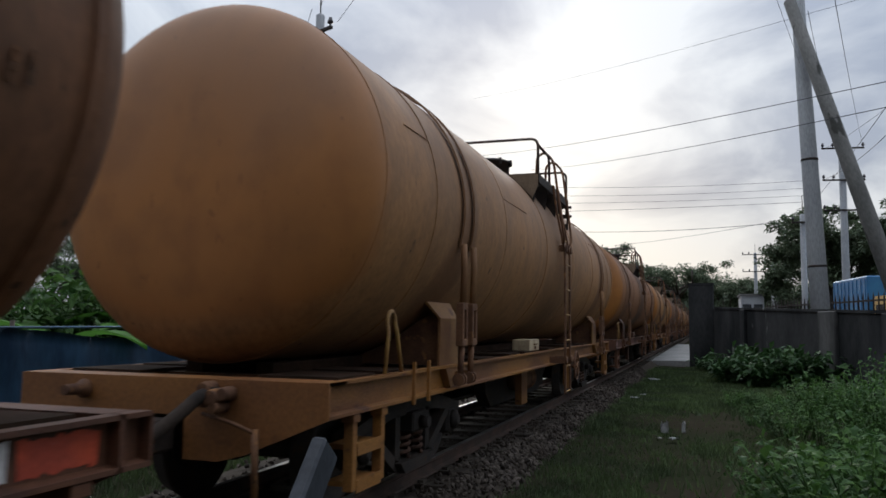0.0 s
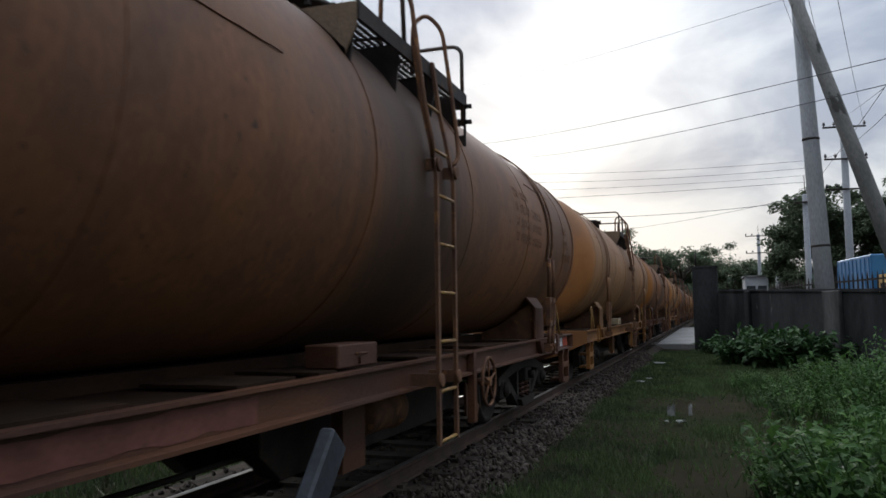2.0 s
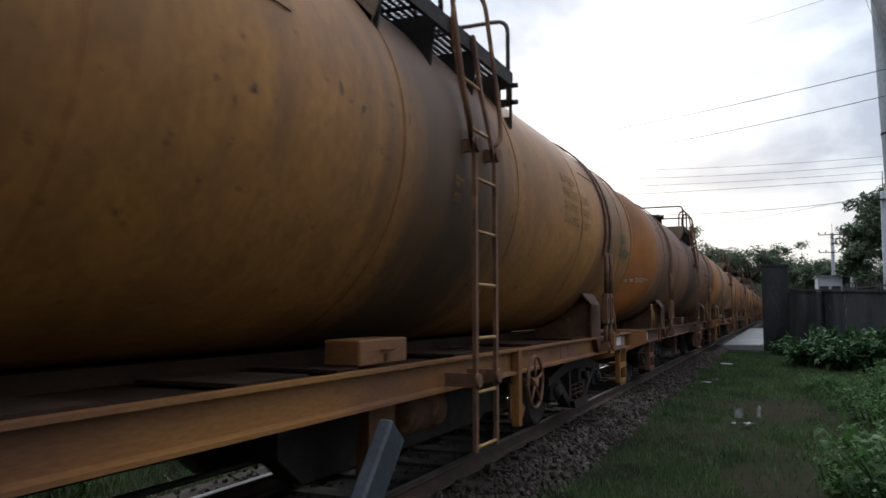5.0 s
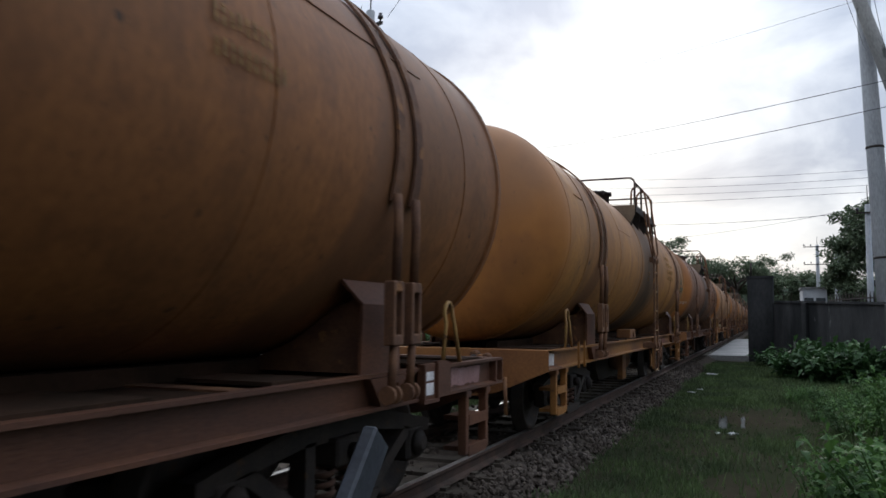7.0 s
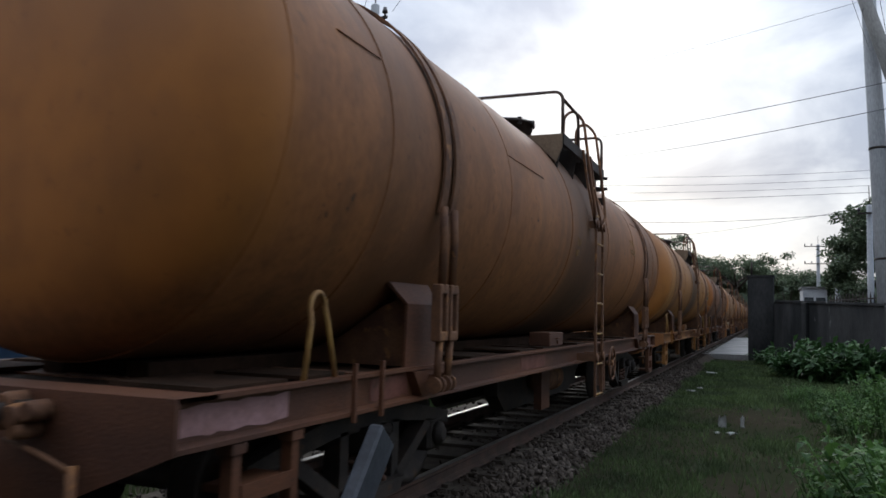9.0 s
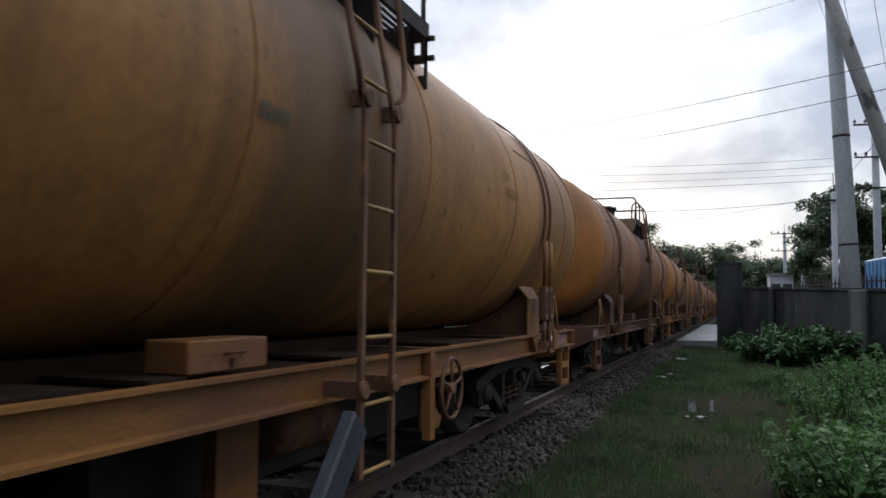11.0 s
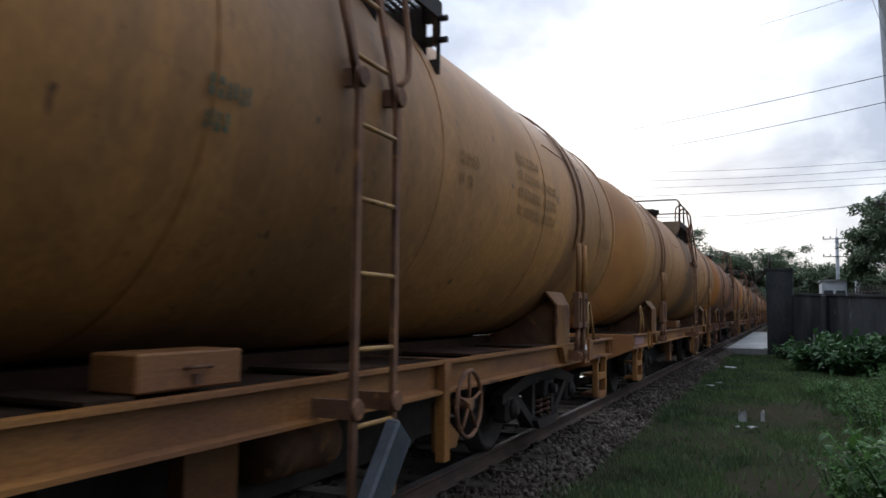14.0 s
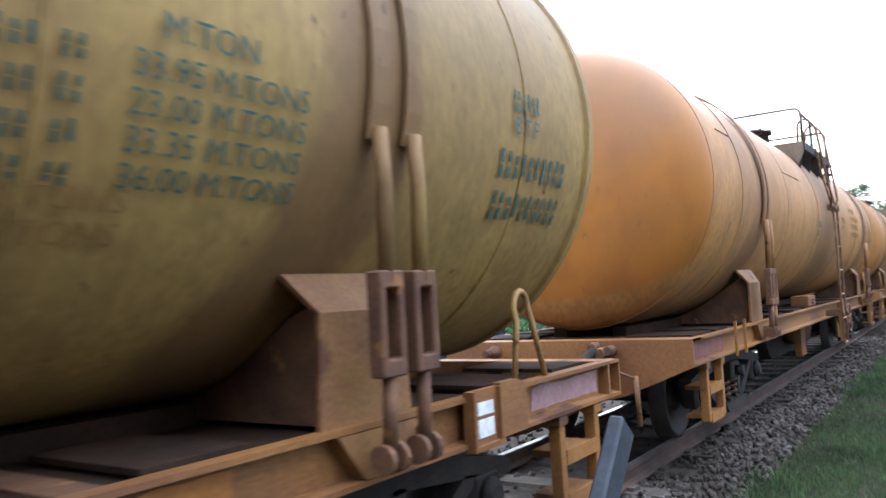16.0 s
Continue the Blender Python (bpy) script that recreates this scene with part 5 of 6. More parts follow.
pole = tagged(part("utility_pole", taper(13.0, 0.265, 0.165), POLE, at=pose(3.11, 23.6, 0, 0, -2.1, 0)), "tall tapered grey concrete utility pole", "utility pole")
for z in (6.2, 3.2):
    part("clamp", (lambda zz: lambda bm: lathe(bm, [(zz, 0.265 - zz * 0.0077 + 0.012), (zz + 0.06, 0.265 - zz * 0.0077 + 0.012)], 20, "z"))(z), DARK_STEEL, pole)
foot, tip = Vector((5.47, 23.0, 0)), Vector((2.44, 23.15, 10.75))
tagged(part("stay_pole", taper((tip - foot).length, 0.25, 0.165), CONCRETE, at=Matrix.Translation(foot) @ (tip - foot).to_track_quat("Z", "Y").to_matrix().to_4x4()), "grey concrete pole leaning as a brace", "brace pole")


def cross_arm(w):
    return lambda bm: box(bm, -w, -0.04, -0.04, w, 0.04, 0.04)


def pin_insulator(bm):
    lathe(bm, [(0.04, 0.02), (0.10, 0.03), (0.12, 0.08), (0.20, 0.07), (0.22, 0.05), (0.27, 0.05), (0.29, 0.0)], 12, "z")


def line_pole(x, y, h, arms, r=0.13, turn=0, w=0.75, label="grey concrete line pole with insulators on cross-arms"):
    p = tagged(part("line_pole", taper(h, r * 1.3, r), POLE, at=pose(x, y, 0, 0, 0, turn)), label, "utility pole", "line poles")
    for a in arms:
        arm = part("cross_arm", cross_arm(w), DARK_STEEL, p, key=("arm", w), at=(0, -r - 0.04, a))
        for s in (-1, 1) if w < 0.6 else (-1, -0.5, 1):
            part("insulator", pin_insulator, INSULATOR, arm, key="ins", at=(s * (w - 0.06), 0, 0.0))
    part("spike_rod", lambda bm: tube(bm, [(0, 0, h - 0.05), (0, 0, h + 0.9)], 0.02, 5), DARK_STEEL, p)
    return p


line_pole(-9.93, 18.6, 10.0, (9.42,), 0.12, -25, 0.72)
line_pole(7.05, 45, 11.6, (11.0, 9.3, 7.7), 0.16, 8, 1.05)
line_pole(5.2, 88, 9.4, (9.2, 7.4), 0.16, 0, 1.3)
line_pole(4.5, 40, 6.9, (6.5,), 0.12, 0, 0.5)
line_pole(5.25, 66, 7.2, (), 0.2, 0, 0.5)
line_pole(7.5, 60.2, 12.5, (), 0.12, 0, 0.9)
line_pole(-16.1, 60.2, 13.0, (12.6, 11.9, 11.2, 10.4), 0.15, 0, 0.9)
line_pole(-12.0, 70.2, 10.4, (9.9,), 0.15, 0, 0.9)
line_pole(-36.3, 27.4, 8.4, (6.6,), 0.14, 50, 1.2)


def wire(p, q, sag, r=0.012):
    p, q = Vector(p), Vector(q)
    def make(bm):
        tube(bm, [p.lerp(q, i / 16) - Vector((0, 0, sag * 4 * (i / 16) * (1 - i / 16))) for i in range(17)], r, 5)
    return make


WIRES = [
    ((-18.73, 59.0, 14.97), (4.12, 20.0, 7.27), 0.35, 0.011), ((-12.74, 59.0, 13.60), (4.1, 20.0, 6.66), 0.25, 0.011),
    ((-16, 60.0, 12.65), (7.5, 60.0, 12.01), 0.3, 0.012), ((-16, 60.0, 11.95), (7.5, 60.0, 11.48), 0.3, 0.012),
    ((-16, 60.0, 11.25), (7.5, 60.0, 10.95), 0.2, 0.011), ((-16, 60.0, 10.45), (7.5, 60.0, 10.48), 0.1, 0.014),
    ((-12, 70.0, 10.0), (6.18, 66.0, 9.83), 0.3, 0.020), ((-8, 75.0, 9.15), (6.18, 66.0, 10.06), 0.2, 0.014),
    ((-9.3, 18.4, 9.65), (0.5, 4.5, 7.3), 0.15, 0.007), ((-9.9, 18.6, 10.3), (-1.0, 4.5, 8.3), 0.15, 0.006),
    ((-10.5, 18.6, 9.75), (-20.0, 31.0, 10.3), 0.4, 0.008), ((-10.2, 18.6, 10.2), (-19.0, 31.0, 11.0), 0.4, 0.008),
    ((1.38, 15.0, 7.53), (2.72, 23.4, 8.9), 0.02, 0.005), ((2.27, 18.0, 8.40), (6.9, 45.0, 11.3), 0.3, 0.007),
    ((2.34, 15.0, 7.41), (8.04, 45.0, 11.3), 0.2, 0.007), ((-19.4, 66.0, 21.9), (9.8, 12.0, 7.82), 0.4, 0.006),
    ((4.1, 20.0, 6.66), (4.5, 40.0, 6.9), 0.1, 0.008), ((5.09, 25.0, 7.11), (6.1, 45.0, 9.4), 0.2, 0.010), ((6.0, 18.0, 8.2), (6.3, 45.0, 11.1), 0.3, 0.009),
]
for p, q, sag, r in WIRES:
    tagged(part("overhead_wire", wire(p, q, sag, r), WIRE), "thin dark overhead wire strung between poles", "overhead wire", "overhead wires")


# ---- leaves, grass and stones as raw arrays ----
def raw_mesh(name, verts, faces, mat, parent=None, label="", key=None, at=None):
    if key and key in MESHES:
        me = MESHES[key]
    else:
        me = bpy.data.meshes.new(name)
        me.from_pydata(verts.tolist() if hasattr(verts, "tolist") else verts, [], faces.tolist() if hasattr(faces, "tolist") else faces)
        me.materials.append(mat)
        if key:
            MESHES[key] = me
    ob = new(name, me)
    if parent:
        ob.parent = parent
    if at is not None:
        ob.matrix_basis = at
    if label:
        ob["label"] = label
    return ob


def leaf_arrays(rng, c, length, width, droop=0.5, up=0.35):
    """Folded, pointed leaves: five corners and four triangles each."""
    n = len(c)
    a = rng.uniform(0, math.tau, n)
    e = rng.normal(up, 0.45, n)
    d = np.stack([np.cos(a) * np.cos(e), np.sin(a) * np.cos(e), np.sin(e)], 1)
    s = np.stack([-np.sin(a), np.cos(a), rng.normal(0, 0.35, n)], 1)
    s /= np.linalg.norm(s, axis=1)[:, None]
    up_v = np.cross(d, s)
    L = (length * rng.uniform(0.6, 1.25, n))[:, None]
    W = (width * rng.uniform(0.7, 1.2, n))[:, None]
    base = c
    mid = c + d * L * 0.45 + up_v * L * 0.02
    left, right = mid + s * W * 0.5 + up_v * W * 0.14, mid - s * W * 0.5 + up_v * W * 0.14
    tipp = c + d * L - np.array([0, 0, 1.0]) * L * droop * 0.5
    v = np.stack([base, left, mid, right, tipp], 1).reshape(-1, 3)
    i = (np.arange(n) * 5)[:, None]
    f = np.concatenate([i + np.array([[0, 2, 1]]), i + np.array([[0, 3, 2]]), i + np.array([[1, 2, 4]]), i + np.array([[2, 3, 4]])], 0)
    return v, f


def weed(seed, h, spread, n_stem, per_stem, leaf, mat, name="weed", label="", category="weed", group="weeds on the verge"):
    """A leafy herb: bent stems with leaves in pairs."""
    rng = np.random.default_rng(seed)
    w = thing(name, label, category, group)
    bm = bmesh.new()
    cs = []
    for k in range(n_stem):
        a, r = rng.uniform(0, math.tau), spread * math.sqrt(rng.random())
        foot = Vector((math.cos(a) * r * 0.45, math.sin(a) * r * 0.45, -0.04))
        hh = h * rng.uniform(0.55, 1.0)
        top = Vector((math.cos(a) * r * 1.1, math.sin(a) * r * 1.1, hh))
        knee = foot.lerp(top, 0.5) + Vector((0, 0, hh * 0.15))
        tube(bm, [foot, knee, top], [0.006, 0.005, 0.002], 4)
        for j in range(per_stem):
            u = 0.25 + 0.75 * (j + rng.random()) / per_stem
            p = foot.lerp(knee, u * 2) if u < 0.5 else knee.lerp(top, u * 2 - 1)
            cs.append((p.x + rng.normal(0, 0.025), p.y + rng.normal(0, 0.025), p.z + rng.normal(0, 0.02)))
    me = bpy.data.meshes.new("stems")
    bm.to_mesh(me)
    bm.free()
    me.materials.append(mat)
    st = new("stem", me)
    st.parent = w
    st["kind"] = "stuff"
    v, f = leaf_arrays(rng, np.array(cs), leaf, leaf * 0.5)
    raw_mesh("foliage", v, f, mat, w)
    return w


def scatter(proto, spots, seed):
    rnd = random.Random(seed)
    for i, (x, y, s) in enumerate(spots):
        m = Matrix.Translation((x, y, 0)) @ Matrix.Rotation(rnd.uniform(0, math.tau), 4, "Z") @ Matrix.Scale(s, 4)
        if i == 0:
            proto.matrix_basis = m
        else:
            copy_thing(proto, m)


rnd = random.Random(4)


def verge_spots(n, x0, x1, y0, y1, s0, s1, keep):
    res = []
    while len(res) < n:
        x, y = rnd.uniform(x0, x1), rnd.uniform(y0, y1)
        if keep(x, y):
            res.append((x, y, rnd.uniform(s0, s1)))
    return res


def right_of_wall(x, y):
    return (Vector((x, y, 0)) - WA).dot(WN) > -0.35


def in_verge(x, y):
    edge = 0.52 + 0.35 * noise.noise(Vector((y * 0.35, 2.0, 0)))
    return x > edge and not right_of_wall(x, y)


for i in range(4):
    proto = weed(20 + i, 0.42, 0.38, 24, 26, 0.058, WEED, label="bright green leafy weed clump in the grass")
    scatter(proto, verge_spots(38, 0.2, 6.0, 4.8, 16.5, 0.35, 1.5, in_verge), 30 + i)
for i in range(2):
    proto = weed(40 + i, 0.95, 0.25, 8, 26, 0.075, WEED, label="tall thin green weed with small leaves", name="tall_weed")
    scatter(proto, verge_spots(13, 1.2, 5.5, 8.0, 16.5, 0.7, 1.15, in_verge), 50 + i)
for i in range(3):
    proto = weed(60 + i, 0.74, 0.78, 26, 12, 0.24, WEED_DARK, label="dark broad-leaved bush against the wall", name="bush", category="bush", group="bushes along the wall")
    scatter(proto, verge_spots(5, 0.1, 3.2, 20.3, 24.5, 0.8, 1.3, lambda x, y: not right_of_wall(x, y) and ((x - 1.75) / 1.35) ** 2 + ((y - 22.2) / 1.9) ** 2 < 1) + [(0.15 + 0.3 * i, 28.6 - i, 0.6)], 70 + i)
# low herbs on the far side, seen below and between the wagons
for i in range(2):
    proto = weed(80 + i, 0.55, 0.45, 16, 14, 0.12, WEED, label="bright green weed clump beyond the rails")
    scatter(proto, verge_spots(34, -6.3, -4.75, -2.0, 24.0, 0.6, 1.1, lambda x, y: True), 90 + i)
for i in range(3):
    proto = weed(100 + i, 1.55, 0.85, 26, 20, 0.17, WEED, label="dense green shrub behind the tarpaulin", name="shrub", category="shrub", group="shrubs beyond the rails")
    scatter(proto, verge_spots(26, -13.0, -7.8, -6.0, 30.0, 0.6, 1.12, lambda x, y: True) + [(-8.8 - 0.3 * i, 8.3 + 0.3 * i, 1.45), (-9.0 + 0.3 * i, 9.3 + 0.5 * i, 1.45), (-8.6 - 0.2 * i, 10.5 + 0.45 * i, 1.5)], 110 + i)


def banana_plant(at, seed, h):
    rng = np.random.default_rng(seed)
    w = thing("broadleaf_plant", "bright yellow-green plant with long broad leaves", "plant", "broadleaf plants", at)
    part("stem", lambda bm: tube(bm, [(0, 0, -0.05), (0.03, 0, h * 0.5), (0.02, 0.03, h * 0.75)], [0.09, 0.08, 0.05], 8), WEED, w)
    for k in range(8):
        a = k * math.tau / 8 + rng.uniform(-0.3, 0.3)
        ln, up = rng.uniform(0.9, 1.3), rng.uniform(0.5, 1.2)
        def blade(bm, a=a, ln=ln, up=up):
            rows, n = [], 9
            d, s = Vector((math.cos(a), math.sin(a), 0)), Vector((-math.sin(a), math.cos(a), 0))
            for i in range(n + 1):
                u = i / n
                p = Vector((0, 0, h * 0.7)) + d * ln * u + Vector((0, 0, up * ln * (u - 0.9 * u * u)))
                wd = 0.19 * math.sin(math.pi * min(1, 0.08 + u * 0.92)) ** 0.6
                rows.append([bm.verts.new(p + s * wd + Vector((0, 0, 0.05))), bm.verts.new(p), bm.verts.new(p - s * wd + Vector((0, 0, 0.05)))])
            for p, q in zip(rows, rows[1:]):
                for i in range(2):
                    bm.faces.new((p[i], p[i + 1], q[i + 1], q[i])).smooth = True
        part("leaf", blade, BANANA, w)


for i, (x, y, h) in enumerate(((-7.5, 7.5, 1.5), (-7.7, 5.8, 1.6), (-7.6, 9.4, 1.7), (-7.9, 12.4, 1.8))):
    banana_plant((x, y, 0), 5 + i, h)


# ---- blue tarpaulin fence beyond the rails ----
def tarp_sheet(bm):
    n, m = 60, 10
    g = []
    for i in range(n + 1):
        y = 1.9 + 9.0 * i / n
        top = 1.36 + 0.07 * math.sin(y * 1.4) + 0.05 * noise.noise(Vector((y * 1.3, 0, 0)))
        g.append([bm.verts.new((-6.5 + 0.08 * noise.noise(Vector((y * 1.8, j * 0.25, 7))) + 0.03 * math.sin(y * 7 + j * 0.4) - 0.10 * (j / m), y, top * j / m)) for j in range(m + 1)])
    for a, b in zip(g, g[1:]):
        for j in range(m):
            bm.faces.new((a[j], b[j], b[j + 1], a[j + 1])).smooth = True
    bmesh.ops.solidify(bm, geom=list(bm.faces), thickness=0.006)


tarp = tagged(part("tarpaulin_fence", tarp_sheet, TARP), "crumpled blue tarpaulin fence on stakes beyond the rails", "tarpaulin fence")
for y in (1.6, 3.8, 6.1, 8.3, 10.4):
    part("stake", lambda bm: tube(bm, [(0, 0, -0.1), (0.01, 0.01, 1.5)], 0.025, 7), BARK, tarp, key="tarp_stake", at=(-6.66, y, 0))
part("top_hem", lambda bm: tube(bm, [(-6.60, 1.5, 1.44), (-6.58, 4, 1.42), (-6.59, 7, 1.43), (-6.6, 10.5, 1.45)], 0.014, 5), TARP, tarp)


# ---- trees ----
def tree(at, h, spread, seed, flat=0.55, crown_base=0.35, clumps=70, per=70, leaf=0.30, label="large dark green leafy tree", group="trees"):
    rng = np.random.default_rng(seed)
    t = thing("tree", label, "tree", group, at)
    ends = []

    def wood(bm):
        tube(bm, [(0, 0, -0.1), (0.05 * h * 0.2, 0, h * 0.2), (0, 0.02 * h, h * crown_base)], [h * 0.035, h * 0.028, h * 0.022], 10)
        for k in range(9):
            a, r = k * math.tau / 9 + rng.uniform(-0.3, 0.3), spread * rng.uniform(0.5, 0.95)
            top = Vector((math.cos(a) * r, math.sin(a) * r, h * rng.uniform(0.6, 0.9)))
            foot = Vector((0, 0.02 * h, h * crown_base * rng.uniform(0.8, 1.0)))
            knee = foot.lerp(top, 0.5) + Vector((0, 0, h * 0.07))
            tube(bm, [foot, knee, top], [h * 0.014, h * 0.009, h * 0.003], 6)
            for q in range(3):
                b = knee.lerp(top, rng.random())
                e = b + Vector((rng.normal(0, spread * 0.22), rng.normal(0, spread * 0.22), h * 0.08))
                tube(bm, [b, e], [h * 0.005, h * 0.0015], 5)
                ends.append(e)
            ends.append(top)
    part("trunk", wood, BARK, t)
    cs = []
    for k in range(clumps):
        if k < len(ends):
            c = np.array(ends[k])
        else:
            a, r = rng.uniform(0, math.tau), spread * math.sqrt(rng.random())
            z = h * (crown_base + 0.12) + (h * (0.95 - crown_base - 0.12)) * math.sqrt(max(0, 1 - (r / spread) ** 2)) * (rng.random() ** flat)
            c = np.array((math.cos(a) * r, math.sin(a) * r, z))
        cr = spread * rng.uniform(0.10, 0.20)
        d = rng.normal(0, 1, (per, 3))
        d *= (rng.random((per, 1)) ** 0.45) / np.linalg.norm(d, axis=1)[:, None]
        cs.append(c + d * np.array([cr, cr, cr * 0.6]) * 1.25)
    v, f = leaf_arrays(rng, np.concatenate(cs), leaf, leaf * 0.55)
    raw_mesh("crown", v, f, TREE_LEAF, t)
    return t


tree((8.6, 62, 0), 10.6, 4.6, 1, crown_base=0.22, clumps=170, per=150, leaf=0.40, label="broad dark leafy tree behind the wall")
tree((13.5, 58, 0), 10.8, 4.8, 2, crown_base=0.25, clumps=95, per=140, leaf=0.40, label="broad dark leafy tree behind the wall")
tree((-11.5, 80, 0), 10.6, 5.5, 3, flat=0.2, crown_base=0.5, clumps=38, per=130, leaf=0.36, label="flat-topped thinly leaved tree beyond the train")
tree((-3.2, 105, 0), 10.0, 6.0, 4, flat=0.12, crown_base=0.62, clumps=42, per=130, leaf=0.42, label="flat-topped thinly leaved tree beyond the train")
tree((-8.0, 110, 0), 9.4, 6.0, 5, flat=0.4, crown_base=0.3, clumps=80, per=140, leaf=0.5, label="dense round tree far along the line")
tree((3.5, 125, 0), 9.6, 6.0, 6, flat=0.5, crown_base=0.2, clumps=80, per=140, leaf=0.5, label="dense round tree far along the line")
tree((10.0, 130, 0), 9.0, 6.0, 7, flat=0.5, crown_base=0.2, clumps=80, per=140, leaf=0.5, label="dense round tree far along the line")
for i, (x, y, h, w, base, n) in enumerate(((-30.2, 29.2, 6.0, 3.6, 0.30, 44), (-32.6, 26.0, 5.4, 3.4, 0.30, 40), (-35.2, 23.8, 6.0, 3.8, 0.34, 44), (-37.2, 20.2, 5.6, 3.6, 0.30, 42), (-27.5, 32.5, 5.6, 3.4, 0.30, 40))):
    tree((x, y, 0), h, w, 30 + i, flat=0.45, crown_base=base * 0.6, clumps=n + 26, per=130, leaf=0.24, label="feathery dark tree beyond the tarpaulin")
tree((-35.5, 22.0, 0), 9.4, 6.0, 41, flat=0.12, crown_base=0.66, clumps=40, per=110, leaf=0.24, label="tall flat-topped tree with bare limbs beyond the tarpaulin")


# ---- low huts beyond the tarpaulin ----
def hut(at, w, l, eave, ridge, roof_mat, label):
    t = thing("hut", label, "hut", "huts beyond the rails", at)

    def walls(bm):
        prism(bm, [(-w / 2, 0.0), (w / 2, 0.0), (w / 2, eave), (0.0, ridge - 0.04), (-w / 2, eave)], "y", 0.0, l)
    part("wall", walls, HUT_WALL, t)
    for s in (-1, 1):
        def slope(bm, s=s):
            n = 22
            u = Vector((s * (w / 2 + 0.25), 0, (eave - ridge) * (w / 2 + 0.25) / (w / 2)))
            top, low = [], []
            for i in range(n + 1):
                y, d = -0.3 + (l + 0.6) * i / n, 0.022 * (i % 2)
                top.append(bm.verts.new((0, y, ridge + d)))
                low.append(bm.verts.new((u.x, y, ridge + u.z + d)))
            for i in range(n):
                bm.faces.new((top[i], top[i + 1], low[i + 1], low[i]))
            bmesh.ops.solidify(bm, geom=list(bm.faces), thickness=0.02)
        part("roof", slope, roof_mat, t, "corrugated sheet roof")
    part("door", lambda bm: box(bm, -0.4, -0.02, 0, 0.35, -0.003, min(1.25, eave)), BARK, t)


HUT_WALL = material("grey_mat_wall", (0.085, 0.085, 0.085), (0.045, 0.045, 0.048), rough=0.9, scale=2, fine=18, stretch=(1, 1, 0.3))
TIN_DARK = material("dark_tin_roof", (0.060, 0.055, 0.058), (0.036, 0.033, 0.034), rough=0.6, scale=2)
TIN_PALE = material("pale_tin_roof", (0.36, 0.36, 0.38), (0.24, 0.22, 0.22), rough=0.5, scale=2, c3=(0.16, 0.09, 0.06), c3_at=0.6)
hut(pose(-17.4, 12.7, 0, 0, 0, 53), 3.6, 4.5, 1.28, 1.95, TIN_DARK, "low dark gabled hut with grey walls beyond the tarpaulin")
hut(pose(-13.8, 14.6, 0, 0, 0, -34), 2.6, 4.2, 1.15, 1.66, TIN_PALE, "low hut with pale corrugated roof beyond the tarpaulin")


def far_woods(bm):
    rnd2 = random.Random(3)
    for i in range(150):
        x = -140 + 280 * i / 149
        r = rnd2.uniform(3, 5.5)
        c = Vector((x + rnd2.uniform(-2, 2), 190 + rnd2.uniform(-20, 20), r * 0.9))
        q = bmesh.ops.create_icosphere(bm, subdivisions=2, radius=r, matrix=Matrix.Translation(c))["verts"]
        for v in q:
            d = v.co - c
            v.co = c + d * (1 + 0.28 * noise.noise(v.co * 0.7)) * rnd2.uniform(0.86, 1.14)


WOODS = material("far_woods_green", (0.035, 0.050, 0.032), (0.060, 0.080, 0.050), rough=1.0, scale=0.4, fine=2.5, bump=0.6)
tagged(part("far_woods", far_woods, WOODS), "dim green wood closing the distance", "woods", kind="stuff")

# ---- things behind the wall ----
def truck():
    at = Matrix.Translation((7.3, 38.2, 0)) @ Matrix.Rotation(radians(7), 4, "Z")
    t = thing("truck", "parked truck with blue box body and yellow cab", "truck", at=at)
    part("chassis", lambda bm: box(bm, -0.9, -4.6, 0.75, 0.9, 2.6, 1.0), DARK_STEEL, t)

    def body(bm):
        box(bm, -1.2, -2.2, 1.05, 1.2, 2.6, 3.72)
        chamfer(bm, 0.05)
    cargo = part("cargo_box", body, TRUCK_BLUE, t, "ribbed blue cargo box")
    for i in range(9):
        part("rib", lambda bm: box(bm, -1.23, 0, 1.15, -1.201, 0.08, 3.6), TRUCK_BLUE, cargo, key="cargo_rib", at=(0, -2.0 + i * 0.55, 0))

    def cab(bm):
        prism(bm, [(-4.7, 0.8), (-2.4, 0.8), (-2.4, 2.85), (-3.9, 2.85), (-4.3, 2.6), (-4.65, 1.8)], "x", -1.1, 1.1)
        chamfer(bm, 0.09, 2)
    c = part("cab", cab, TRUCK_YELLOW, t, "rounded yellow cab")
    part("windscreen", lambda bm: prism(bm, [(-4.66, 1.85), (-4.33, 2.5), (-4.36, 2.52), (-4.69, 1.87)], "x", -0.95, 0.95), GLASS_DARK, c)
    part("side_window", lambda bm: box(bm, -1.112, -3.9, 1.85, -1.10, -2.9, 2.5), GLASS_DARK, c)
    for y in (-3.7, 0.9, 1.9):
        for s in (-1, 1):
            part("wheel", lambda bm: lathe(bm, [(-0.14, 0.3), (-0.14, 0.46), (-0.10, 0.5), (0.10, 0.5), (0.14, 0.46), (0.14, 0.3), (0.05, 0.28), (0.05, 0.0)], 24, "x"), DARK_STEEL, t, key="truck_wheel", at=pose(s * 0.95, y, 0.5, 0, 0, 0 if s > 0 else 180))


truck()


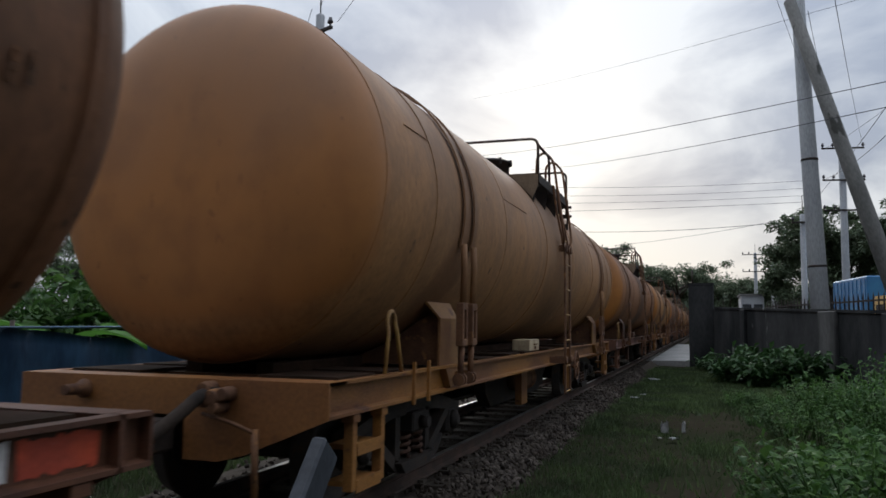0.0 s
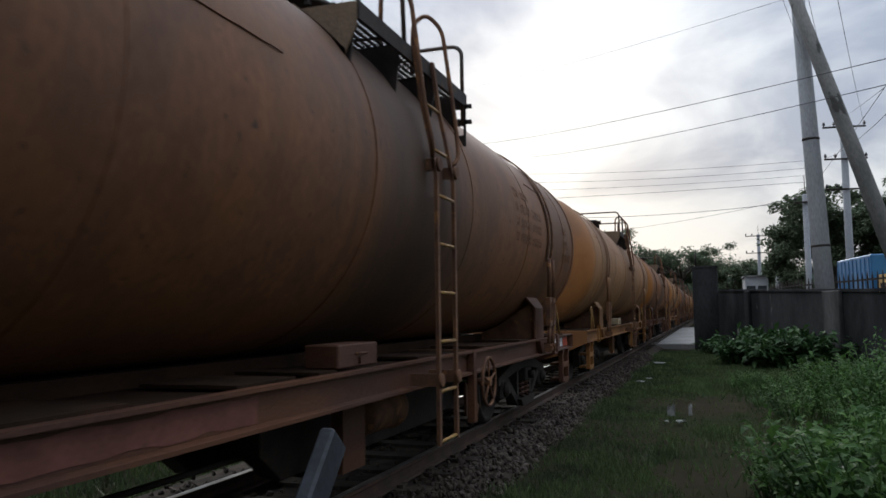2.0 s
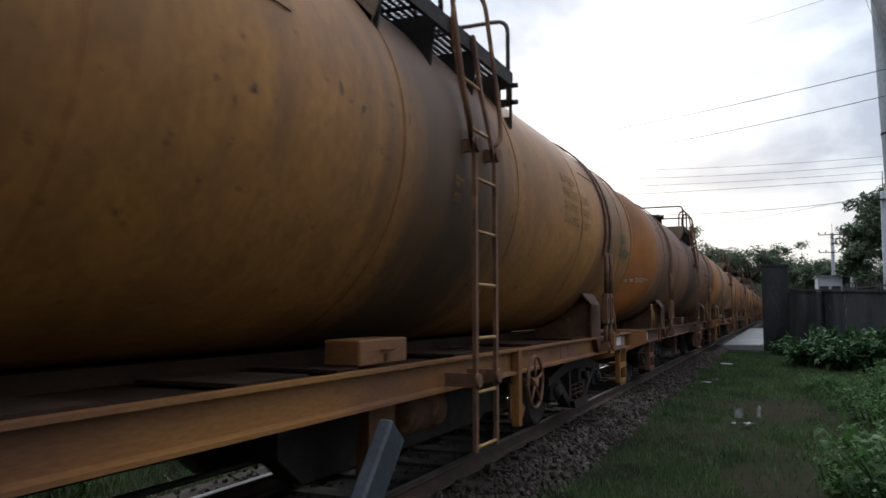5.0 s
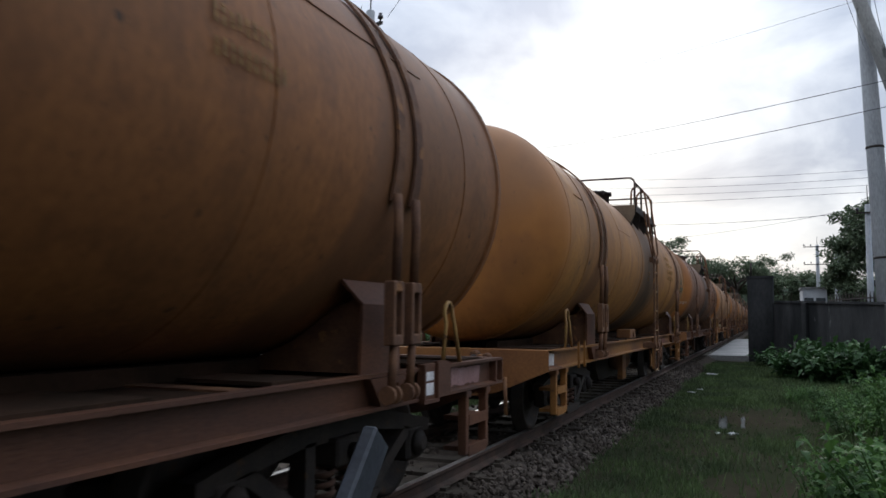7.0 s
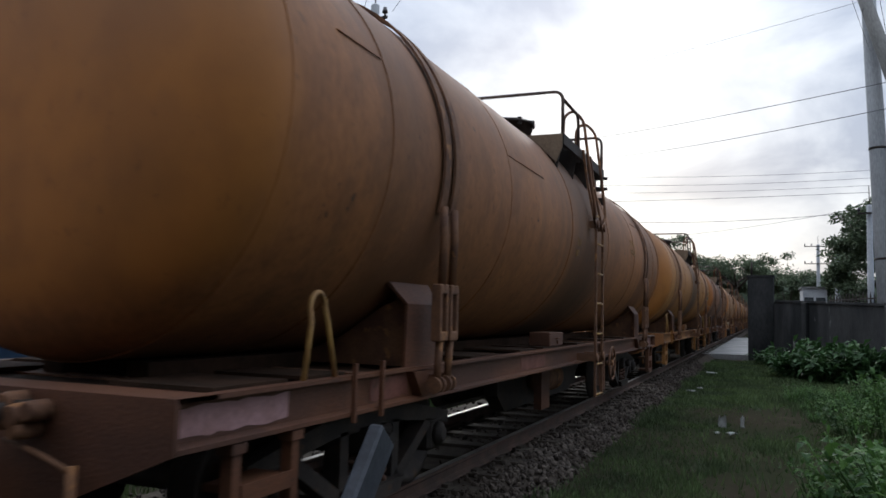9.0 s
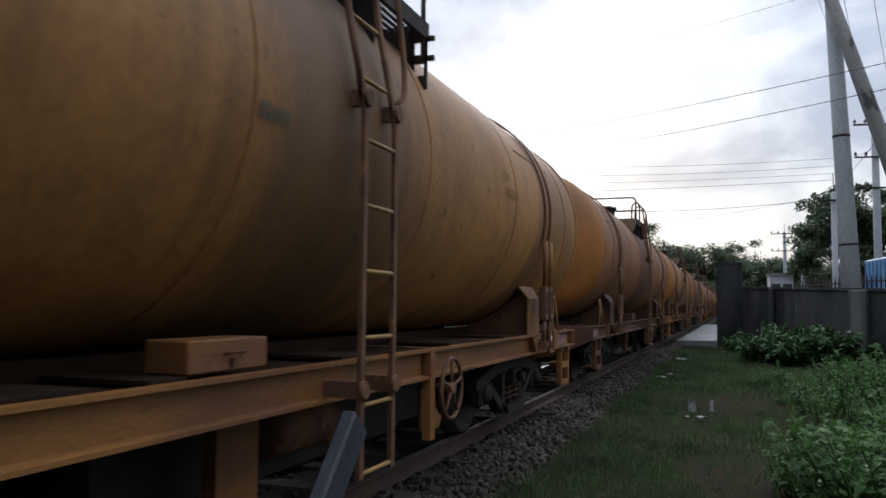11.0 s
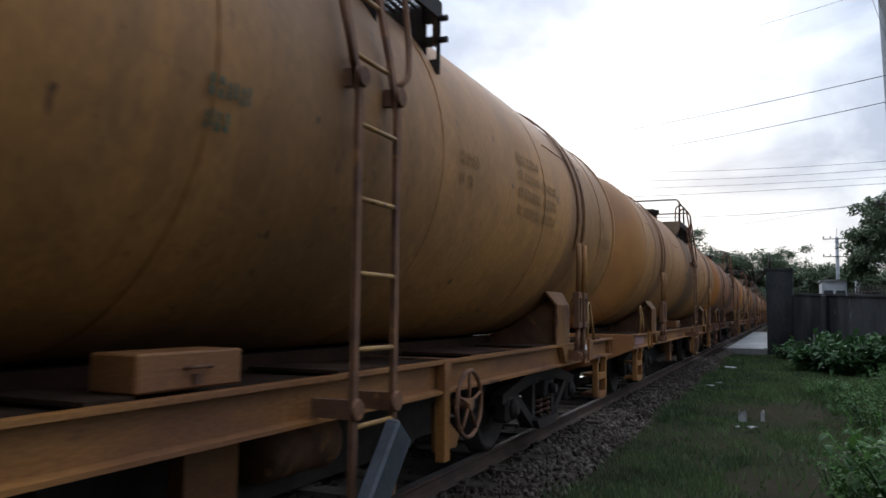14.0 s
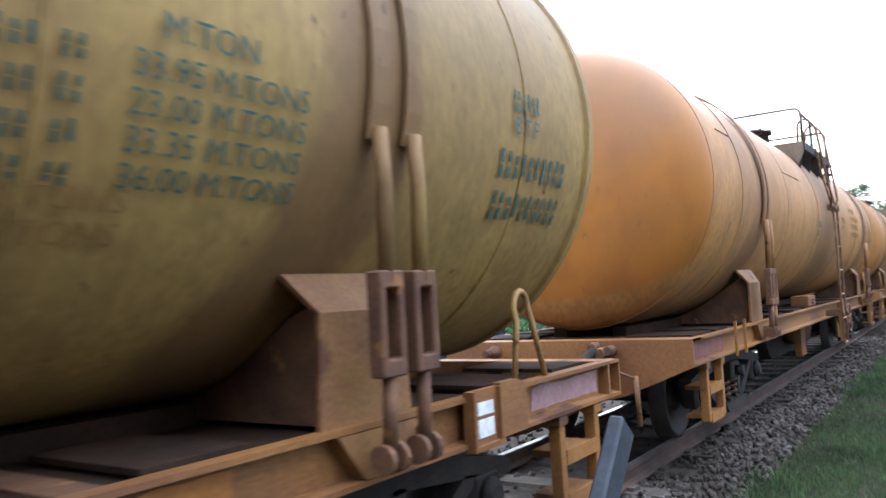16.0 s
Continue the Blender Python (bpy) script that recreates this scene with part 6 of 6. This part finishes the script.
def shed():
    t = thing("building", "small pale flat-roofed building behind the railing", "building", at=(3.3, 62, 0))
    part("wall", lambda bm: box(bm, -0.75, -1.5, 0, 0.80, 3, 3.85), PALE_WALL, t)
    part("roof", lambda bm: box(bm, -0.85, -1.65, 3.85, 0.90, 3.15, 3.95), CONCRETE, t)
    for x in (-0.36, 0.40):
        part("window", lambda bm: box(bm, -0.3, -1.52, 2.2, 0.3, -1.503, 3.2), GLASS_DARK, t, key="shed_window", at=(x, 0, 0))


shed()


def parked(x, y, rz):
    t = thing("car", "pale parked car on the road behind the railing", "car", "parked cars", at=pose(x, y, 0, 0, 0, rz))
    def body(bm):
        prism(bm, [(-2.0, 0.35), (2.0, 0.35), (2.05, 0.8), (1.3, 0.95), (0.75, 1.45), (-1.1, 1.45), (-1.75, 0.95), (-2.05, 0.85)], "x", -0.8, 0.8)
        chamfer(bm, 0.08, 2)
    part("body", body, PALE_WALL, t)
    part("side_window", lambda bm: prism(bm, [(-1.4, 0.98), (1.1, 0.98), (0.68, 1.37), (-1.0, 1.37)], "x", -0.812, 0.812), GLASS_DARK, t)
    for y2 in (-1.25, 1.25):
        for s in (-1, 1):
            part("wheel", lambda bm: lathe(bm, [(-0.09, 0.2), (-0.09, 0.3), (0.09, 0.3), (0.09, 0.2)], 18, "x"), DARK_STEEL, t, key="car_wheel", at=(s * 0.72, y2, 0.3))


parked(5.0, 55, 60)
parked(8.5, 57, 60)


# ---- litter on the grass ----
def scrap(seed, w, h, flat):
    def make(bm):
        rng = random.Random(seed)
        n = 6
        g = [[bm.verts.new((w * (i / n - 0.5) + rng.uniform(-1, 1) * w * 0.06, rng.uniform(-1, 1) * w * 0.12 + (h * j / n if flat else 0.0), (0.02 + rng.random() * 0.03 if flat else h * j / n * (0.6 + 0.5 * rng.random())))) for i in range(n + 1)] for j in range(n + 1)]
        for a, b in zip(g, g[1:]):
            for i in range(n):
                bm.faces.new((a[i], a[i + 1], b[i + 1], b[i])).smooth = True
        bmesh.ops.solidify(bm, geom=list(bm.faces), thickness=0.003)
    return make


for i, (x, y, w, h, fl) in enumerate(((-0.56, 11.60, 0.11, 0.17, False), (-0.30, 11.75, 0.07, 0.20, False), (-0.56, 10.85, 0.08, 0.06, True), (-1.26, 22.8, 0.34, 0.25, True), (-1.38, 16.85, 0.18, 0.12, True), (-1.30, 17.6, 0.12, 0.1, True), (-0.45, 10.9, 0.2, 0.1, True))):
    tagged(part("litter_scrap", scrap(i, w, h, fl), LITTER, at=pose(x, y, 0.015, 0, 0, i * 40)), "crumpled white plastic scrap lying on the grass", "litter", "litter on the grass")

# ---- grass, ballast stones and sleepers, last ----
grng = np.random.default_rng(11)


def grass(name, n, x0, x1, y0, y1, h, keep, label):
    x = grng.uniform(x0, x1, n)
    y = y0 + (y1 - y0) * grng.random(n) ** 1.6
    ok = keep(x, y)
    x, y = x[ok], y[ok]
    m = len(x)
    a, hh = grng.uniform(0, math.tau, m), h * grng.uniform(0.4, 1.3, m) * (0.7 + 0.6 * (np.sin(x * 1.7 + 1.3 * np.sin(y * 0.9)) > 0.2))
    wd = 0.005 + 0.0009 * y
    lean = grng.normal(0, 0.45, (m, 2)) * hh[:, None]
    b0 = np.stack([x - np.cos(a) * wd, y - np.sin(a) * wd, np.full(m, -0.03)], 1)
    b1 = np.stack([x + np.cos(a) * wd, y + np.sin(a) * wd, np.full(m, -0.03)], 1)
    tp = np.stack([x + lean[:, 0], y + lean[:, 1], hh], 1)
    v = np.stack([b0, b1, tp], 1).reshape(-1, 3)
    f = (np.arange(m) * 3)[:, None] + np.array([[0, 1, 2]])
    tagged(raw_mesh(name, v, f, GRASS), label, "grass", kind="stuff")


def not_path(x, y):
    trail = np.abs(x - 0.1 - 0.35 * np.sin(y * 0.45) - 0.12 * np.sin(y * 2.3)) < 0.30 + 0.15 * np.sin(y * 1.1)
    worn = np.sin(x * 2.1 + 1.7 * np.sin(y * 0.8)) + np.sin(y * 1.3 + 2 * np.sin(x * 1.1)) + 0.5 * np.sin(x * 6.1 + y * 4.3)
    bare = (np.abs(x - 0.45 - 0.25 * np.sin(y * 0.8)) < 0.75 + 0.3 * np.sin(y * 1.7)) & (np.sin(x * 3.3 + 2.0 * np.sin(y * 1.1)) + np.sin(y * 1.9 + 1.5 * np.sin(x * 2.3)) + 0.6 * np.sin(x * 7.3 - y * 5.1) > -0.35) & (y < 15)
    return (~bare | (grng.random(len(x)) < 0.16)) & ((worn > -0.9) | (grng.random(len(x)) < 0.5)) & (~trail | (y > 18) | (grng.random(len(x)) < 0.4)) & (x > -1.95 + 0.14 * np.sin(y * 1.9) + 0.11 * np.sin(y * 5.3) + 0.42 * grng.random(len(x)) ** 2) & ((x + 0.55) ** 2 + ((y - 10.6) / 2.2) ** 2 > 0.25 * grng.random(len(x))) & ~((x < 0) & (y > 30))


grass("grass", 270000, -2.05, 6.5, 1.5, 34, 0.075, not_path, "short dark green grass of the verge")
grass("grass", 40000, -7.0, -4.5, -4, 30, 0.16, lambda x, y: x < 0, "longer green grass beyond the rails")


def stone(seed):
    rng = random.Random(seed)
    bm = bmesh.new()
    bmesh.ops.create_icosphere(bm, subdivisions=1, radius=0.5)
    sq = (rng.uniform(0.75, 1.1), rng.uniform(0.6, 0.95), rng.uniform(0.45, 0.7))
    for v in bm.verts:
        v.co = Vector((v.co.x * sq[0], v.co.y * sq[1], v.co.z * sq[2])) * rng.uniform(0.72, 1.2)
    v = np.array([tuple(p.co) for p in bm.verts])
    f = np.array([[p.index for p in q.verts] for q in bm.faces])
    bm.free()
    return v, f


def stones(name, n, y0, y1, size, label, power=1.5):
    protos = [stone(s) for s in range(6)]
    vs, fs, k = [], [], 0
    for i in range(n):
        y = y0 + (y1 - y0) * grng.random() ** power
        u = grng.random()
        side = u < 0.72
        x = (-2.02 + 0.34 * grng.random() ** 0.8) if side and u < 0.40 else (-2.08 + grng.normal(0, 0.13)) if side else TRACK_X + grng.uniform(-1.3, 0.9)
        if x < -1.97:
            z = 0.175
        else:
            z = 0.175 - (x + 1.97) / 0.26 * 0.165
        z = max(0.008, z) + grng.uniform(-0.01, 0.02)
        v, f = protos[i % 6]
        s = size * grng.uniform(0.55, 1.35)
        e = Euler(tuple(grng.uniform(0, 6.28, 3))).to_matrix()
        vs.append(v @ np.array(e).T * s + np.array([x, y, z]))
        fs.append(f + k)
        k += len(v)
    tagged(raw_mesh(name, np.concatenate(vs), np.concatenate(fs), STONE_ISLAND), label, "ballast stones", kind="stuff")


STONE_ISLAND = island_leaf("ballast_stone_mix", (0.020, 0.015, 0.012), (0.135, 0.112, 0.095), rough=0.9, glow_share=0.0, patchy=(0.040, 0.030, 0.023))
stones("ballast", 9000, 1.5, 26, 0.062, "grey-brown crushed stone ballast beside the rails")
for i in range(150):
    part("sleeper", sleeper_block, SLEEPER, track, key="sleeper", at=(TRACK_X, -4 + i * 0.64, 0))


# ---- motion of the train ----
def travel(t):
    """Metres that the rear end of the wagon named 0 lies ahead of the origin."""
    u = (t - 8) / 8
    return 39.2092 + 35.4328 * u + 0.1167 * u**2 + 0.8846 * u**3 - 0.2781 * u**4 - 0.9534 * u**5


def motions():
    for k, w in WAGONS.items():
        walk(w, [(t, pose(TRACK_X, travel(t) + k * PITCH, 0)) for t in range(17)])
        steps = [i / 10 for i in range(161)] if -7 < k < 3 else [i / 8 for i in range(129)]
        for ws in [o for o in w.children if o.name.startswith("wheelset")]:
            y, z = ws.location.y, ws.location.z
            walk(ws, [(t, pose(0, y, z, -math.degrees((travel(t) - travel(0)) / AXLE_R), 0, 0)) for t in steps])


motions()
